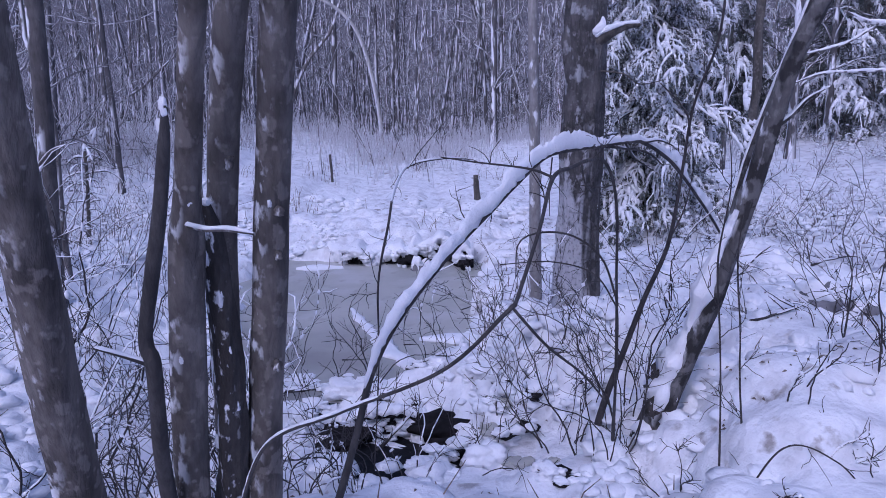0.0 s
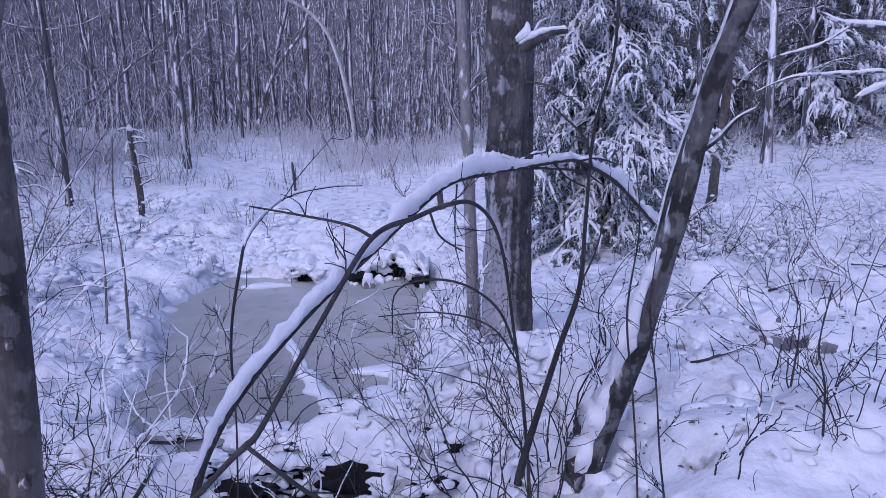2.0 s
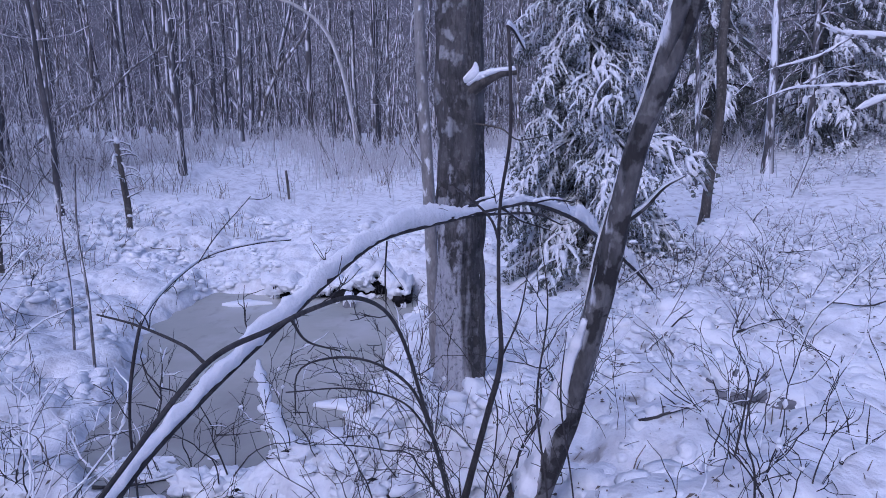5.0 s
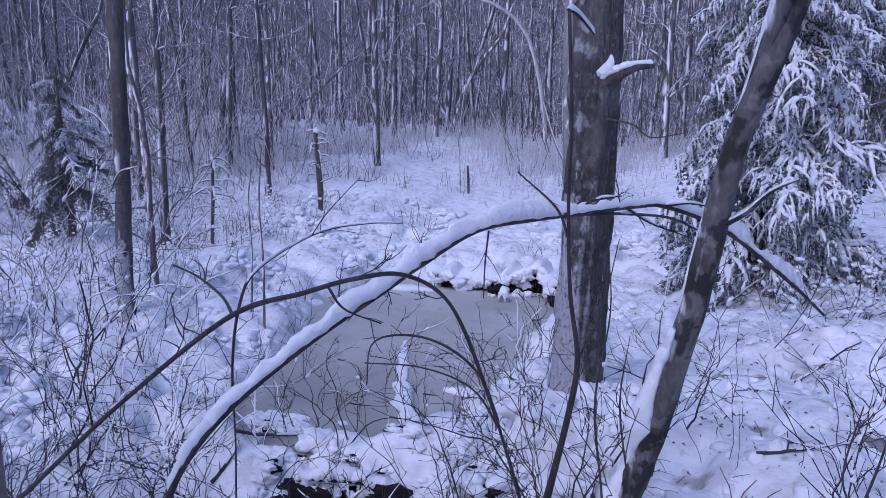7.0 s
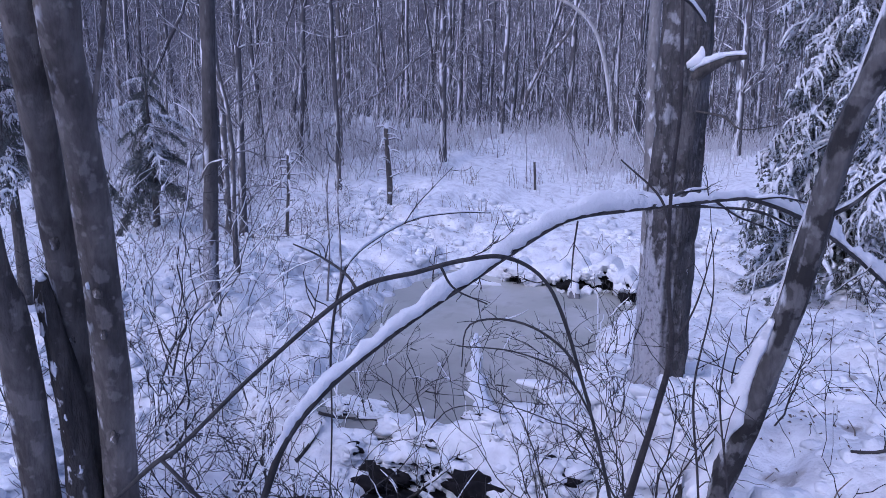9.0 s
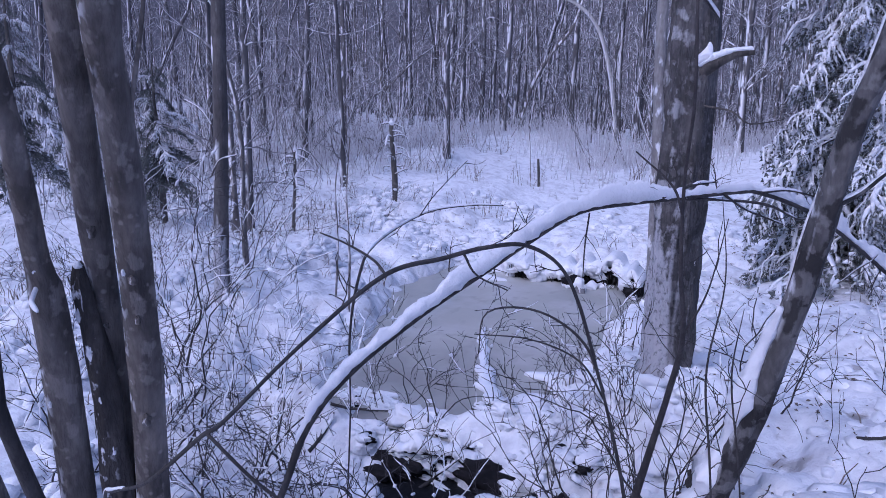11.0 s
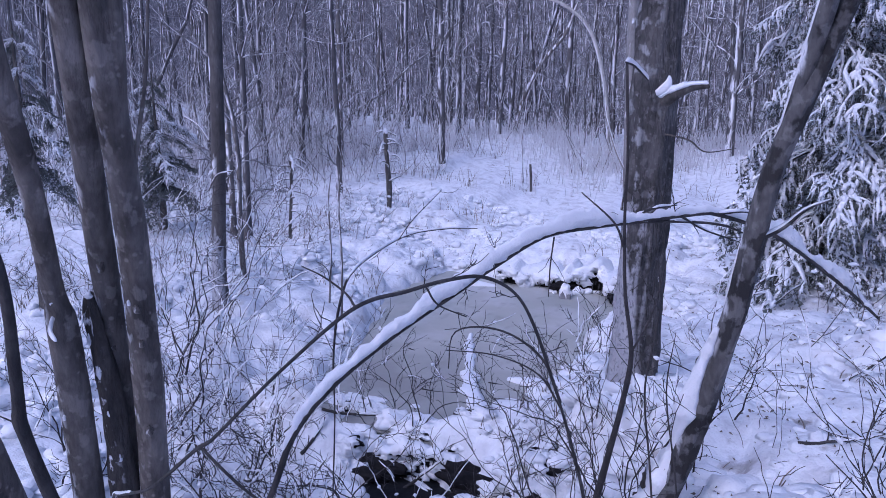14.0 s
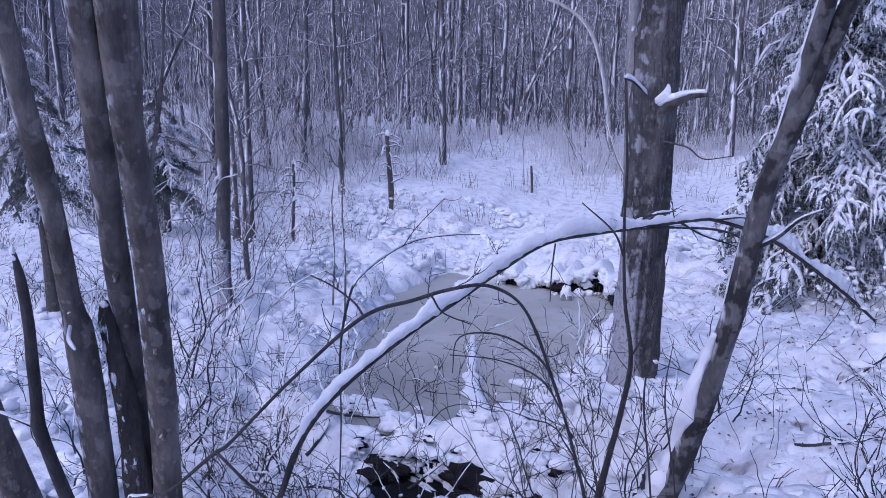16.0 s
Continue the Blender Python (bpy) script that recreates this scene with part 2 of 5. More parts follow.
def tube(sh, p, r, sides=6, knob=0.0, mat=0, cap=True):
    """A tapered, slightly uneven stem along the points p with radii r."""
    p, r = np.asarray(p, float)[:, :3], np.asarray(r, float)
    _, u, w = frames(p)
    a = np.linspace(0, 2 * np.pi, sides, endpoint=False)
    rad = r[:, None] * np.ones(sides)
    if knob:
        off = rng.uniform(0, 40)
        for i, q in enumerate(p):
            for j in range(sides):
                s = (3.0 * math.cos(a[j]), 3.0 * math.sin(a[j]) + off, q[2] * 2.2)
                rad[i, j] *= 1 + knob * noise.noise(s) + 0.5 * knob * noise.noise((s[0] * 2.7, s[1] * 2.7, s[2] * 2.5))
    rings = p[:, None] + rad[..., None] * (np.cos(a)[None, :, None] * u[:, None] + np.sin(a)[None, :, None] * w[:, None])
    sh.ring_strip(rings, mat, cap)


def snow_along(sh, p, r, width=1.15, height=1.6, gaps=0.25, mat=0, steep=0.88, sides=8, often=2.3, lift=0.55, away=0.0):
    """Snow lying on the upper side of a limb: a lumpy cushion that follows it and breaks where it is too steep or has slid off."""
    p, r = np.asarray(p, float)[:, :3], np.asarray(r, float)
    d, _, _ = frames(p)
    off = rng.uniform(0, 90)
    run = []
    a = np.linspace(0, 2 * np.pi, 12 if len(p) > 60 else sides, endpoint=False)

    def flush():
        if len(run) >= 3:
            rings = []
            for k, (i, h) in enumerate(run):
                end = min(1.0, min(k, len(run) - 1 - k) / 2.0 + 0.12)
                side = np.cross(d[i], [0, 0, 1.0])
                side /= np.linalg.norm(side) + 1e-9
                up = np.cross(side, d[i])
                c = p[i] + up * (r[i] * lift) - side * (r[i] * away)
                hh, ww = h * end, r[i] * width * (0.45 + 0.55 * end)
                rings.append([c + side * math.cos(t) * ww + up * (math.sin(t) * (hh if math.sin(t) > 0 else 0.35 * r[i])) for t in a])
            rings = np.array(rings)
            if len(run) > 30:
                mid = rings.mean(1, keepdims=True)
                k = np.array([[noise.noise(Vector(v) * 22 + Vector((off, 0, 0))) + 0.6 * noise.noise(Vector(v) * 55) for v in ring] for ring in rings])
                rings = mid + (rings - mid) * (1 + 0.42 * k)[..., None]
            sh.ring_strip(rings, mat)
        run.clear()

    for i in range(len(p)):
        g = noise.noise((p[i][0] * often + off, p[i][1] * often, p[i][2] * often))
        if abs(d[i][2]) > steep or g < gaps - 0.75:
            flush()
            continue
        run.append((i, r[i] * height * (0.75 + 0.7 * g + 0.35 * noise.noise(p[i] * 9.0)) * (1.1 - 0.75 * abs(d[i][2])) + 0.004))
    flush()


def wander(start, way, length, steps, bend, lift=0.0):
    """A crooked line of points from start along way."""
    p, d = [np.array(start, float)], np.array(way, float) / np.linalg.norm(way)
    for _ in range(steps):
        d = d + rng.normal(0, bend, 3) + [0, 0, lift]
        d /= np.linalg.norm(d)
        p.append(p[-1] + d * length / steps)
    return np.array(p)


def twigs(sh, p, r, count, length, depth=1, sides=4, spread=0.7, lift=0.03, low=0.25, snow=None, steps=5):
    """Side twigs off a stem, each of which may fork again."""
    for _ in range(count):
        i = int(rng.uniform(low, 0.98) * (len(p) - 1))
        d = p[min(i + 1, len(p) - 1)] - p[max(i - 1, 0)]
        d /= np.linalg.norm(d) + 1e-9
        way = d + rng.normal(0, spread, 3)
        ln = length * rng.uniform(0.4, 1.1)
        q = wander(p[i], way, ln, steps, 0.22, lift)
        rr = np.linspace(max(r[i] * 0.55, 0.0026), 0.0015, len(q))
        tube(sh, q, rr, sides, cap=False)
        if snow is not None:
            snow_along(snow, q, np.maximum(rr, 0.0042), 1.3, 1.5, 0.78, steep=0.95)
        if depth > 1:
            twigs(sh, q, rr, max(1, count // 2), length * 0.5, depth - 1, 3, spread, lift, 0.2, None)


def ss(a, b, x):
    t = np.clip((x - a) / (b - a), 0, 1)
    return t * t * (3 - 2 * t)


# ---- the lie of the land ----
LEVEL = -0.40
SHORE = np.array([(-0.15, 6.3), (0.1, 7.4), (0.15, 9.0), (0.25, 11.0), (-0.1, 11.5), (-1.6, 11.55), (-3.1, 11.3), (-3.4, 10.2),
                  (-3.1, 8.6), (-2.5, 7.0), (-2.05, 5.75), (-1.5, 5.5), (-0.75, 5.65)])


def shore_distance(x, y):
    """Metres outside the pond's edge (inside: minus)."""
    a, b = SHORE, np.roll(SHORE, -1, 0)
    best, inside = np.full(x.shape, 1e9), np.zeros(x.shape, bool)
    for (ax, ay), (bx, by) in zip(a, b):
        dx, dy = bx - ax, by - ay
        t = np.clip(((x - ax) * dx + (y - ay) * dy) / (dx * dx + dy * dy), 0, 1)
        best = np.minimum(best, np.hypot(x - ax - t * dx, y - ay - t * dy))
        cross = (ay > y) != (by > y)
        inside ^= cross & (x < (bx - ax) * (y - ay) / (by - ay + 1e-12) + ax)
    return np.where(inside, -best, best)


LATTICE = np.random.default_rng(12).uniform(-1, 1, (8, 128, 128))


def lumps(x, y, size, k):
    """Smooth random relief of about that size."""
    u, v = np.asarray(x, float) / size + 31.7 * k, np.asarray(y, float) / size + 17.3 * k
    i, j = np.floor(u).astype(int), np.floor(v).astype(int)
    a, b = u - i, v - j
    a, b = a * a * a * (a * (6 * a - 15) + 10), b * b * b * (b * (6 * b - 15) + 10)
    L = LATTICE[k % 8]
    q = lambda di, dj: L[(i + di) % 128, (j + dj) % 128]
    return (q(0, 0) * (1 - a) + q(1, 0) * a) * (1 - b) + (q(0, 1) * (1 - a) + q(1, 1) * a) * b


def waves(x, y, size, seed):
    """Smooth lumps of about that size."""
    s, g = np.zeros_like(x), np.random.default_rng(seed)
    for _ in range(9):
        an, ph, k = g.uniform(0, 6.28), g.uniform(0, 6.28), g.uniform(0.6, 1.7) * 6.28 / size
        s += np.sin(k * (x * math.cos(an) + y * math.sin(an)) + ph + 1.3 * np.sin(0.6 * k * (y * math.cos(an) - x * math.sin(an)) + ph * 2))
    return s / 4.5


# gaps of open slush in the snowy rim: x, y and half sizes
PUDDLES = [(-1.64, 5.52, 0.26, 0.15), (-1.3, 5.52, 0.24, 0.15), (-0.72, 5.94, 0.24, 0.2), (-0.44, 5.7, 0.12, 0.09), (0.04, 6.0, 0.15, 0.12), (-1.0, 5.78, 0.2, 0.1)]


def in_puddle(x, y, grow=1.0):
    return any(((x - a) / (c * grow)) ** 2 + ((y - b) / (d * grow)) ** 2 < 1 for a, b, c, d in PUDDLES)


def land(x, y):
    x, y = np.asarray(x, float), np.asarray(y, float)
    d = shore_distance(x, y) + 0.16 * lumps(x, y, 0.8, 1) + 0.1 * lumps(x, y, 0.33, 2)
    h = -0.1 + 0.5 * ss(0.7, 3.0, x) * ss(2.0, 4.0, y) * (1 - 0.55 * ss(8, 12, y)) + 0.42 * np.exp(-(((x - 1.0) / 0.5) ** 2 + ((y - 5.65) / 0.42) ** 2)) + 0.1 * np.clip(y - 12.0, 0, 14) - 0.02 * np.clip(y - 27, 0, 60) - 0.18 * np.exp(-(((x - 1.36) / 0.28) ** 2 + ((y - 4.28) / 0.28) ** 2)) - 0.42 * ss(2.7, 4.1, y) * ss(5.5, 4.85, y) * ss(2.3, 0.9, x) * ss(-3.2, -1.9, x)
    h += 0.32 * ss(-2.4, -4.6, x) * ss(10.8, 13.0, y) + 0.07 * np.clip(x - 3, 0, 40) * ss(4, 12, y) + 0.05 * np.clip(-x - 3.5, 0, 40) * ss(5, 12, y)
    h += 0.8 * ss(2.7, 0.0, y) * ss(-2.2, 0.3, x) + 0.12 * ss(3.6, 2.2, y) * ss(0.2, -1.2, x)
    rough = ss(-0.2, 0.8, d)
    h += rough * (0.13 * lumps(x, y, 1.7, 3) + 0.10 * lumps(x, y, 0.7, 4)) + 0.05 * lumps(x, y, 0.3, 5) + 0.026 * lumps(x, y, 0.14, 6)
    left = ss(-1.8, -2.8, x)
    h = -0.75 + (h + 0.75) * ((1 - 0.25 * left) * ss(-0.30 - 0.25 * left, 0.35 - 0.05 * left, d) + 0.25 * left * ss(0.1, 2.4, d))
    for a, b, c, d2 in PUDDLES:
        e = np.sqrt(((x - a) / c) ** 2 + ((y - b) / d2) ** 2) + 0.4 * lumps(x, y, 0.2, 5) + 0.25 * lumps(x, y, 0.09, 2)
        h = np.minimum(h, h + (-0.5 - h) * ss(1.25, 0.85, e))
    # the outlet: a low run of open water below a dam of sticks and snow
    rx, ry = (x + 0.52) / 0.6, (y - 4.82 - 0.12 * (x + 0.6)) / 0.5
    e = np.sqrt(rx ** 2 + ry ** 2) + 0.32 * lumps(x, y, 0.4, 7) + 0.22 * lumps(x, y, 0.17, 3)
    h -= (h + 1.0) * ss(1.05, 0.82, e)
    return h


def graded(lo, hi, step, far):
    mid, grow = list(np.arange(lo, hi, step)), []
    s, v = step, 0.0
    while v < far:
        s *= 1.22
        v += s
        grow.append(v)
    return np.array([lo - g for g in reversed(grow)] + mid + [hi + g for g in grow])


gx, gy = graded(-6.0, 6.0, 0.05, 320), graded(1.0, 13.5, 0.05, 320)
X, Y = np.meshgrid(gx, gy)
Z = land(X, Y)
# pillows of snow over tussocks and fallen wood
pg = np.random.default_rng(33)
for _ in range(2300):
    px, py = pg.uniform(-6, 6), pg.uniform(2.2, 13.4)
    pr, ph = pg.uniform(0.09, 0.32), pg.uniform(0.25, 0.5)
    i0, i1 = np.searchsorted(gx, (px - pr, px + pr))
    j0, j1 = np.searchsorted(gy, (py - pr, py + pr))
    sub = Z[j0:j1, i0:i1]
    if sub.size == 0 or sub.min() < -0.36 and pg.uniform() < 0.75 or sub.min() < -0.6:
        continue
    q = 1 - ((X[j0:j1, i0:i1] - px) ** 2 + (Y[j0:j1, i0:i1] - py) ** 2) / pr ** 2
    Z[j0:j1, i0:i1] = np.maximum(sub, sub.mean() + pr * ph * np.clip(q, 0, 1) ** 0.7 * (q > 0) - 0.02 - 9 * (q <= 0))

# the drier slope lies smoother than the swampy ground by the water
soft = ss(1.2, 2.2, X) * ss(3.0, 3.6, Y) * ss(40, 30, np.abs(X))
for _ in range(4):
    mean = Z.copy()
    mean[1:-1, 1:-1] = (Z[:-2, 1:-1] + Z[2:, 1:-1] + Z[1:-1, :-2] + Z[1:-1, 2:] + 2 * Z[1:-1, 1:-1]) / 6
    Z += soft * (mean - Z)


def ground_z(x, y):
    """The height of the snow at a place."""
    i, j = min(max(np.searchsorted(gx, x) - 1, 0), len(gx) - 2), min(max(np.searchsorted(gy, y) - 1, 0), len(gy) - 2)
    a, b = (x - gx[i]) / (gx[i + 1] - gx[i]), (y - gy[j]) / (gy[j + 1] - gy[j])
    return float((Z[j, i] * (1 - a) + Z[j, i + 1] * a) * (1 - b) + (Z[j + 1, i] * (1 - a) + Z[j + 1, i + 1] * a) * b)


nx, ny = len(gx), len(gy)
idx = np.arange(nx * ny).reshape(ny, nx)
quads = np.stack([idx[:-1, :-1], idx[:-1, 1:], idx[1:, 1:], idx[1:, :-1]], -1).reshape(-1, 4)
me = bpy.data.meshes.new("ground")
me.from_pydata(np.stack([X, Y, Z], -1).reshape(-1, 3).tolist(), [], quads.tolist())
me.polygons.foreach_set("use_smooth", [True] * len(me.polygons))
me.materials.append(GROUND)
tagged(new("ground", me), "lumpy snow-covered forest floor with grass showing through", "ground", kind="structure")

sh = Shape()
sh.v.append(np.array([(-4.6, 5.3, LEVEL), (1.0, 5.3, LEVEL), (1.2, 12.4, LEVEL), (-4.8, 12.4, LEVEL)]))
sh.n, sh.f, sh.m = 4, [(0, 1, 2, 3)], [0]
tagged(part("water", sh, WATER), "grey-green half-frozen slushy pond water", "pond", kind="structure")
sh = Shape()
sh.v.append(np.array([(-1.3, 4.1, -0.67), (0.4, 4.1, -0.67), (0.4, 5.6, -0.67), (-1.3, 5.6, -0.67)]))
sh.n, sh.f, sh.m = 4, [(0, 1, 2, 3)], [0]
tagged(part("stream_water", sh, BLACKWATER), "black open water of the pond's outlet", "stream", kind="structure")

LEAN_BARK = bark("leaning_bark", (0.034, 0.032, 0.033), (0.17, 0.165, 0.163), 7, 0.07, way=(-0.85, -0.1, 0.5), spots=0.08, ridge=0.03, lo=0.3, hi=0.9, grain=12, tall=0.5, dots=0, wet=0.85, blotch=9.0)


# ---- trees near the water ----
def trunk_points(pts, n):
    """A smooth axis with radii from rows of x, y, z, radius."""
    c = curve(pts, n)
    return c[:, :3], np.maximum(c[:, 3], 0.0015)


def make_oak():
    x, y = 1.04, 5.80
    z0 = ground_z(x, y) - 0.15
    t = thing("oak_tree", "thick rough-barked oak trunk with snow on broken branch stubs", "tree", (x, y, z0))
    p, r = trunk_points([(0, 0.02, 0, 0.235), (0, 0, 0.25, 0.205), (0.0, 0, 0.7, 0.184), (0.01, -0.03, 1.8, 0.168), (0.02, -0.06, 3.0, 0.164), (0.05, -0.1, 4.6, 0.15), (0.0, -0.1, 7.5, 0.11)], 70)
    sh = Shape()
    tube(sh, p, r, 48, 0.2)
    part("trunk", sh, OAK_TRUNK, t)

    def limb(name, rows, n, h, w=1.15, label=""):
        q, rr = trunk_points(rows, n)
        s2 = Shape()
        tube(s2, q, rr, 8, 0.2)
        ob = part(name, s2, OAK, t, label)
        s3 = Shape()
        if h:
            snow_along(s3, q, np.maximum(rr, 0.012), w, h, 0.0, steep=0.97)
        if s3.n:
            tagged(part("snow", s3, SNOW, ob), kind="stuff")
    b = 2.65 - z0
    limb("branch_stub", [(0.06, -0.12, b - 0.1, 0.055), (0.16, -0.2, b - 0.03, 0.042), (0.29, -0.24, b + 0.03, 0.03), (0.41, -0.25, b + 0.04, 0.018)], 48, 2.2, 1.3, "broken stub under a thick cap of snow")
    limb("twig", [(0.1, -0.16, b - 0.3, 0.008), (0.3, -0.25, b - 0.34, 0.007), (0.42, -0.27, b - 0.42, 0.005), (0.62, -0.3, b - 0.39, 0.003)], 22, 0.0)
    heap = Shape()
    q, rr = trunk_points([(0.02, -0.19, b - 0.02, 0.015), (0.07, -0.2, b + 0.01, 0.028), (0.11, -0.2, b + 0.04, 0.034), (0.125, -0.19, b + 0.08, 0.022), (0.125, -0.18, b + 0.115, 0.008)], 24)
    tube(heap, q, rr, 12, 0.5)
    part("snow_fan", heap, SNOW, t, "fan of snow in the crook of the stub")
    limb("branch", [(0.15, -0.05, b + 0.72, 0.04), (0.5, -0.15, b + 0.86, 0.035), (0.8, -0.25, b + 0.82, 0.03), (1.0, -0.3, b + 0.7, 0.02)], 18, 2.0)
    return t


make_oak()


def make_slim(name, label, rows, mat, knob=0.1, sides=14, n=40, snow=0.0, branches=(), group="", category="tree"):
    """A slim tree from rows of its axis, with limbs given as rows too."""
    base = np.array(rows[0][:3])
    t = thing(name, label, category, base, group)
    loc = [(a - base[0], b - base[1], c - base[2], d) for a, b, c, d in rows]
    p, r = trunk_points(loc, n)
    sh = Shape()
    tube(sh, p, r, sides, knob)
    tr = part("trunk", sh, mat, t)
    if snow:
        s3 = Shape()
        snow_along(s3, p, r * 0.8, 1.0, snow, 0.1, steep=0.99)
        if s3.n:
            tagged(part("snow", s3, SNOW, tr), kind="stuff")
    for rows2, h in branches:
        q, rr = trunk_points([(a - base[0], b - base[1], c - base[2], d) for a, b, c, d in rows2], 22)
        s2 = Shape()
        tube(s2, q, rr, 8, 0.12)
        ob = part("branch", s2, mat, t)
        if h:
            s3 = Shape()
            snow_along(s3, q, np.maximum(rr, 0.008), 1.1, h, 0.1, steep=0.985)
            if s3.n:
                tagged(part("snow", s3, SNOW, ob), kind="stuff")
    return t


make_slim("leaning_tree", "leaning grey-brown maple trunk, forked, with lichen and snow patches", [(1.31, 4.56, -0.55, 0.14), (1.395, 4.38, -0.05, 0.105), (1.46, 4.33, 0.2, 0.088), (1.519, 4.27, 0.4, 0.077), (1.621, 4.181, 0.8, 0.069), (1.70, 4.1, 1.2, 0.064), (1.775, 4.0, 1.6, 0.058), (1.825, 3.9, 2.0, 0.052), (1.875, 3.82, 2.3, 0.046), (1.965, 3.73, 2.6, 0.042), (2.083, 3.643, 3.0, 0.036), (2.5, 3.4, 4.4, 0.025)],
          LEAN_BARK, 0.2, 20, 60, 0.0,
          [([(1.69, 4.15, 1.3, 0.02), (1.735, 4.12, 1.5, 0.03), (1.78, 4.03, 1.8, 0.034), (1.86, 3.9, 2.2, 0.036), (1.935, 3.74, 2.6, 0.037), (2.0, 3.57, 3.0, 0.035), (2.15, 3.2, 3.9, 0.025)], 1.5),
           ([(1.83, 3.9, 1.9, 0.02), (1.93, 3.94, 1.96, 0.015), (2.02, 3.95, 2.05, 0.01), (2.12, 3.97, 2.1, 0.004)], 0.5)])
lean = [o for o in scene.objects if o.name == "leaning_tree"][0]
q, rr = trunk_points([(1.33 - 1.31, 4.5 - 4.6, 0.05, 0.10), (1.40 - 1.33, 4.40 - 4.6, 0.5, 0.088), (1.44 - 1.33, 4.36 - 4.6, 0.75, 0.075), (1.49 - 1.33, 4.31 - 4.6, 0.95, 0.064), (1.568 - 1.33, 4.2 - 4.6, 1.35, 0.052), (1.64 - 1.33, 4.12 - 4.6, 1.7, 0.034), (1.7 - 1.33, 4.04 - 4.6, 1.95, 0.012)], 70)
sh = Shape()
tube(sh, q, rr * (0.92 + 0.35 * lumps(q[:, 2], q[:, 2] * 0, 0.13, 3) + 0.25 * lumps(q[:, 2], q[:, 2] * 0 + 4, 0.05, 4)), 18, 0.6)
part("snow", sh, SNOW, lean, "bank of snow lying along the leaning trunk")
make_slim("slim_tree", "slim pale grey trunk dusted with snow", [(0.80, 6.85, -0.2, 0.07), (0.77, 6.8, 1.0, 0.058), (0.745, 6.75, 2.0, 0.052), (0.71, 6.69, 3.0, 0.046), (0.69, 6.65, 5.5, 0.03)], DUSTED, 0.1, 14, 40, 0.0,
          [([(0.75, 6.75, 1.9, 0.012), (0.62, 6.72, 2.15, 0.008), (0.5, 6.7, 2.5, 0.004)], 1.0), ([(0.72, 6.7, 2.6, 0.012), (0.8, 6.8, 2.9, 0.008), (0.9, 6.9, 3.3, 0.004)], 0)])
make_slim("sapling", "thin dark crooked sapling rising from the bank", [(0.98, 4.6, -0.45, 0.03), (1.03, 4.48, -0.05, 0.026), (1.12, 4.33, 0.4, 0.02), (1.2, 4.18, 0.8, 0.017), (1.265, 3.95, 1.2, 0.013), (1.247, 3.72, 1.6, 0.0095), (1.245, 3.57, 2.0, 0.007), (1.275, 3.36, 2.3, 0.0065), (1.27, 3.28, 2.55, 0.006), (1.262, 3.265, 2.69, 0.006)], TWIG, 0.1, 8, 50, 0.0, [([(1.258, 3.255, 2.69, 0.005), (1.285, 3.32, 2.678, 0.005), (1.33, 3.41, 2.625, 0.003)], 2.2), ([(1.247, 3.6, 1.85, 0.006), (1.2, 3.55, 1.98, 0.005), (1.05, 3.5, 2.12, 0.003)], 0), ([(1.26, 3.95, 1.2, 0.006), (1.36, 3.95, 1.45, 0.004), (1.42, 3.98, 1.8, 0.002)], 0)])

make_slim("dark_tree", "dark bare trunk standing beside the snowy hemlock", [(5.33, 13.0, 0.2, 0.11), (5.36, 13.0, 0.6, 0.09), (5.53, 13.0, 2.5, 0.08), (5.5, 13.0, 3.65, 0.08), (5.6, 13.0, 5.5, 0.075), (5.5, 13.0, 7.5, 0.06)], OAK, 0.25, 12, 30)

# the clump of maples
CL = "maple clump"
make_slim("maple_tree", "grey-brown maple trunk blotched with lichen", [(-0.85, 2.56, -0.05, 0.10), (-0.81, 2.545, 0.4, 0.078), (-0.781, 2.534, 0.7, 0.07), (-0.726, 2.494, 1.2, 0.067), (-0.664, 2.43, 1.7, 0.066), (-0.593, 2.341, 2.2, 0.064), (-0.514, 2.228, 2.7, 0.06), (-0.3, 1.95, 4.2, 0.05)], MAPLE, 0.1, 18, 50, group=CL,
          branches=[([(-0.56, 2.3, 2.4, 0.045), (-0.46, 2.24, 2.8, 0.04), (-0.38, 2.18, 3.4, 0.03)], 0),
                    ([(-0.61, 2.37, 2.02, 0.012), (-0.53, 2.36, 2.3, 0.009), (-0.42, 2.34, 2.62, 0.007), (-0.32, 2.3, 3.0, 0.004)], 0)])
make_slim("maple_tree", "smooth grey-brown maple trunk blotched with lichen", [(-0.9, 2.56, -0.05, 0.085), (-0.915, 2.55, 0.3, 0.068), (-0.924, 2.531, 0.7, 0.062), (-0.902, 2.486, 1.2, 0.059), (-0.846, 2.414, 1.7, 0.057), (-0.754, 2.313, 2.2, 0.056), (-0.627, 2.185, 2.7, 0.054), (-0.3, 1.83, 4.2, 0.045)], MAPLE, 0.1, 18, 50, group=CL)
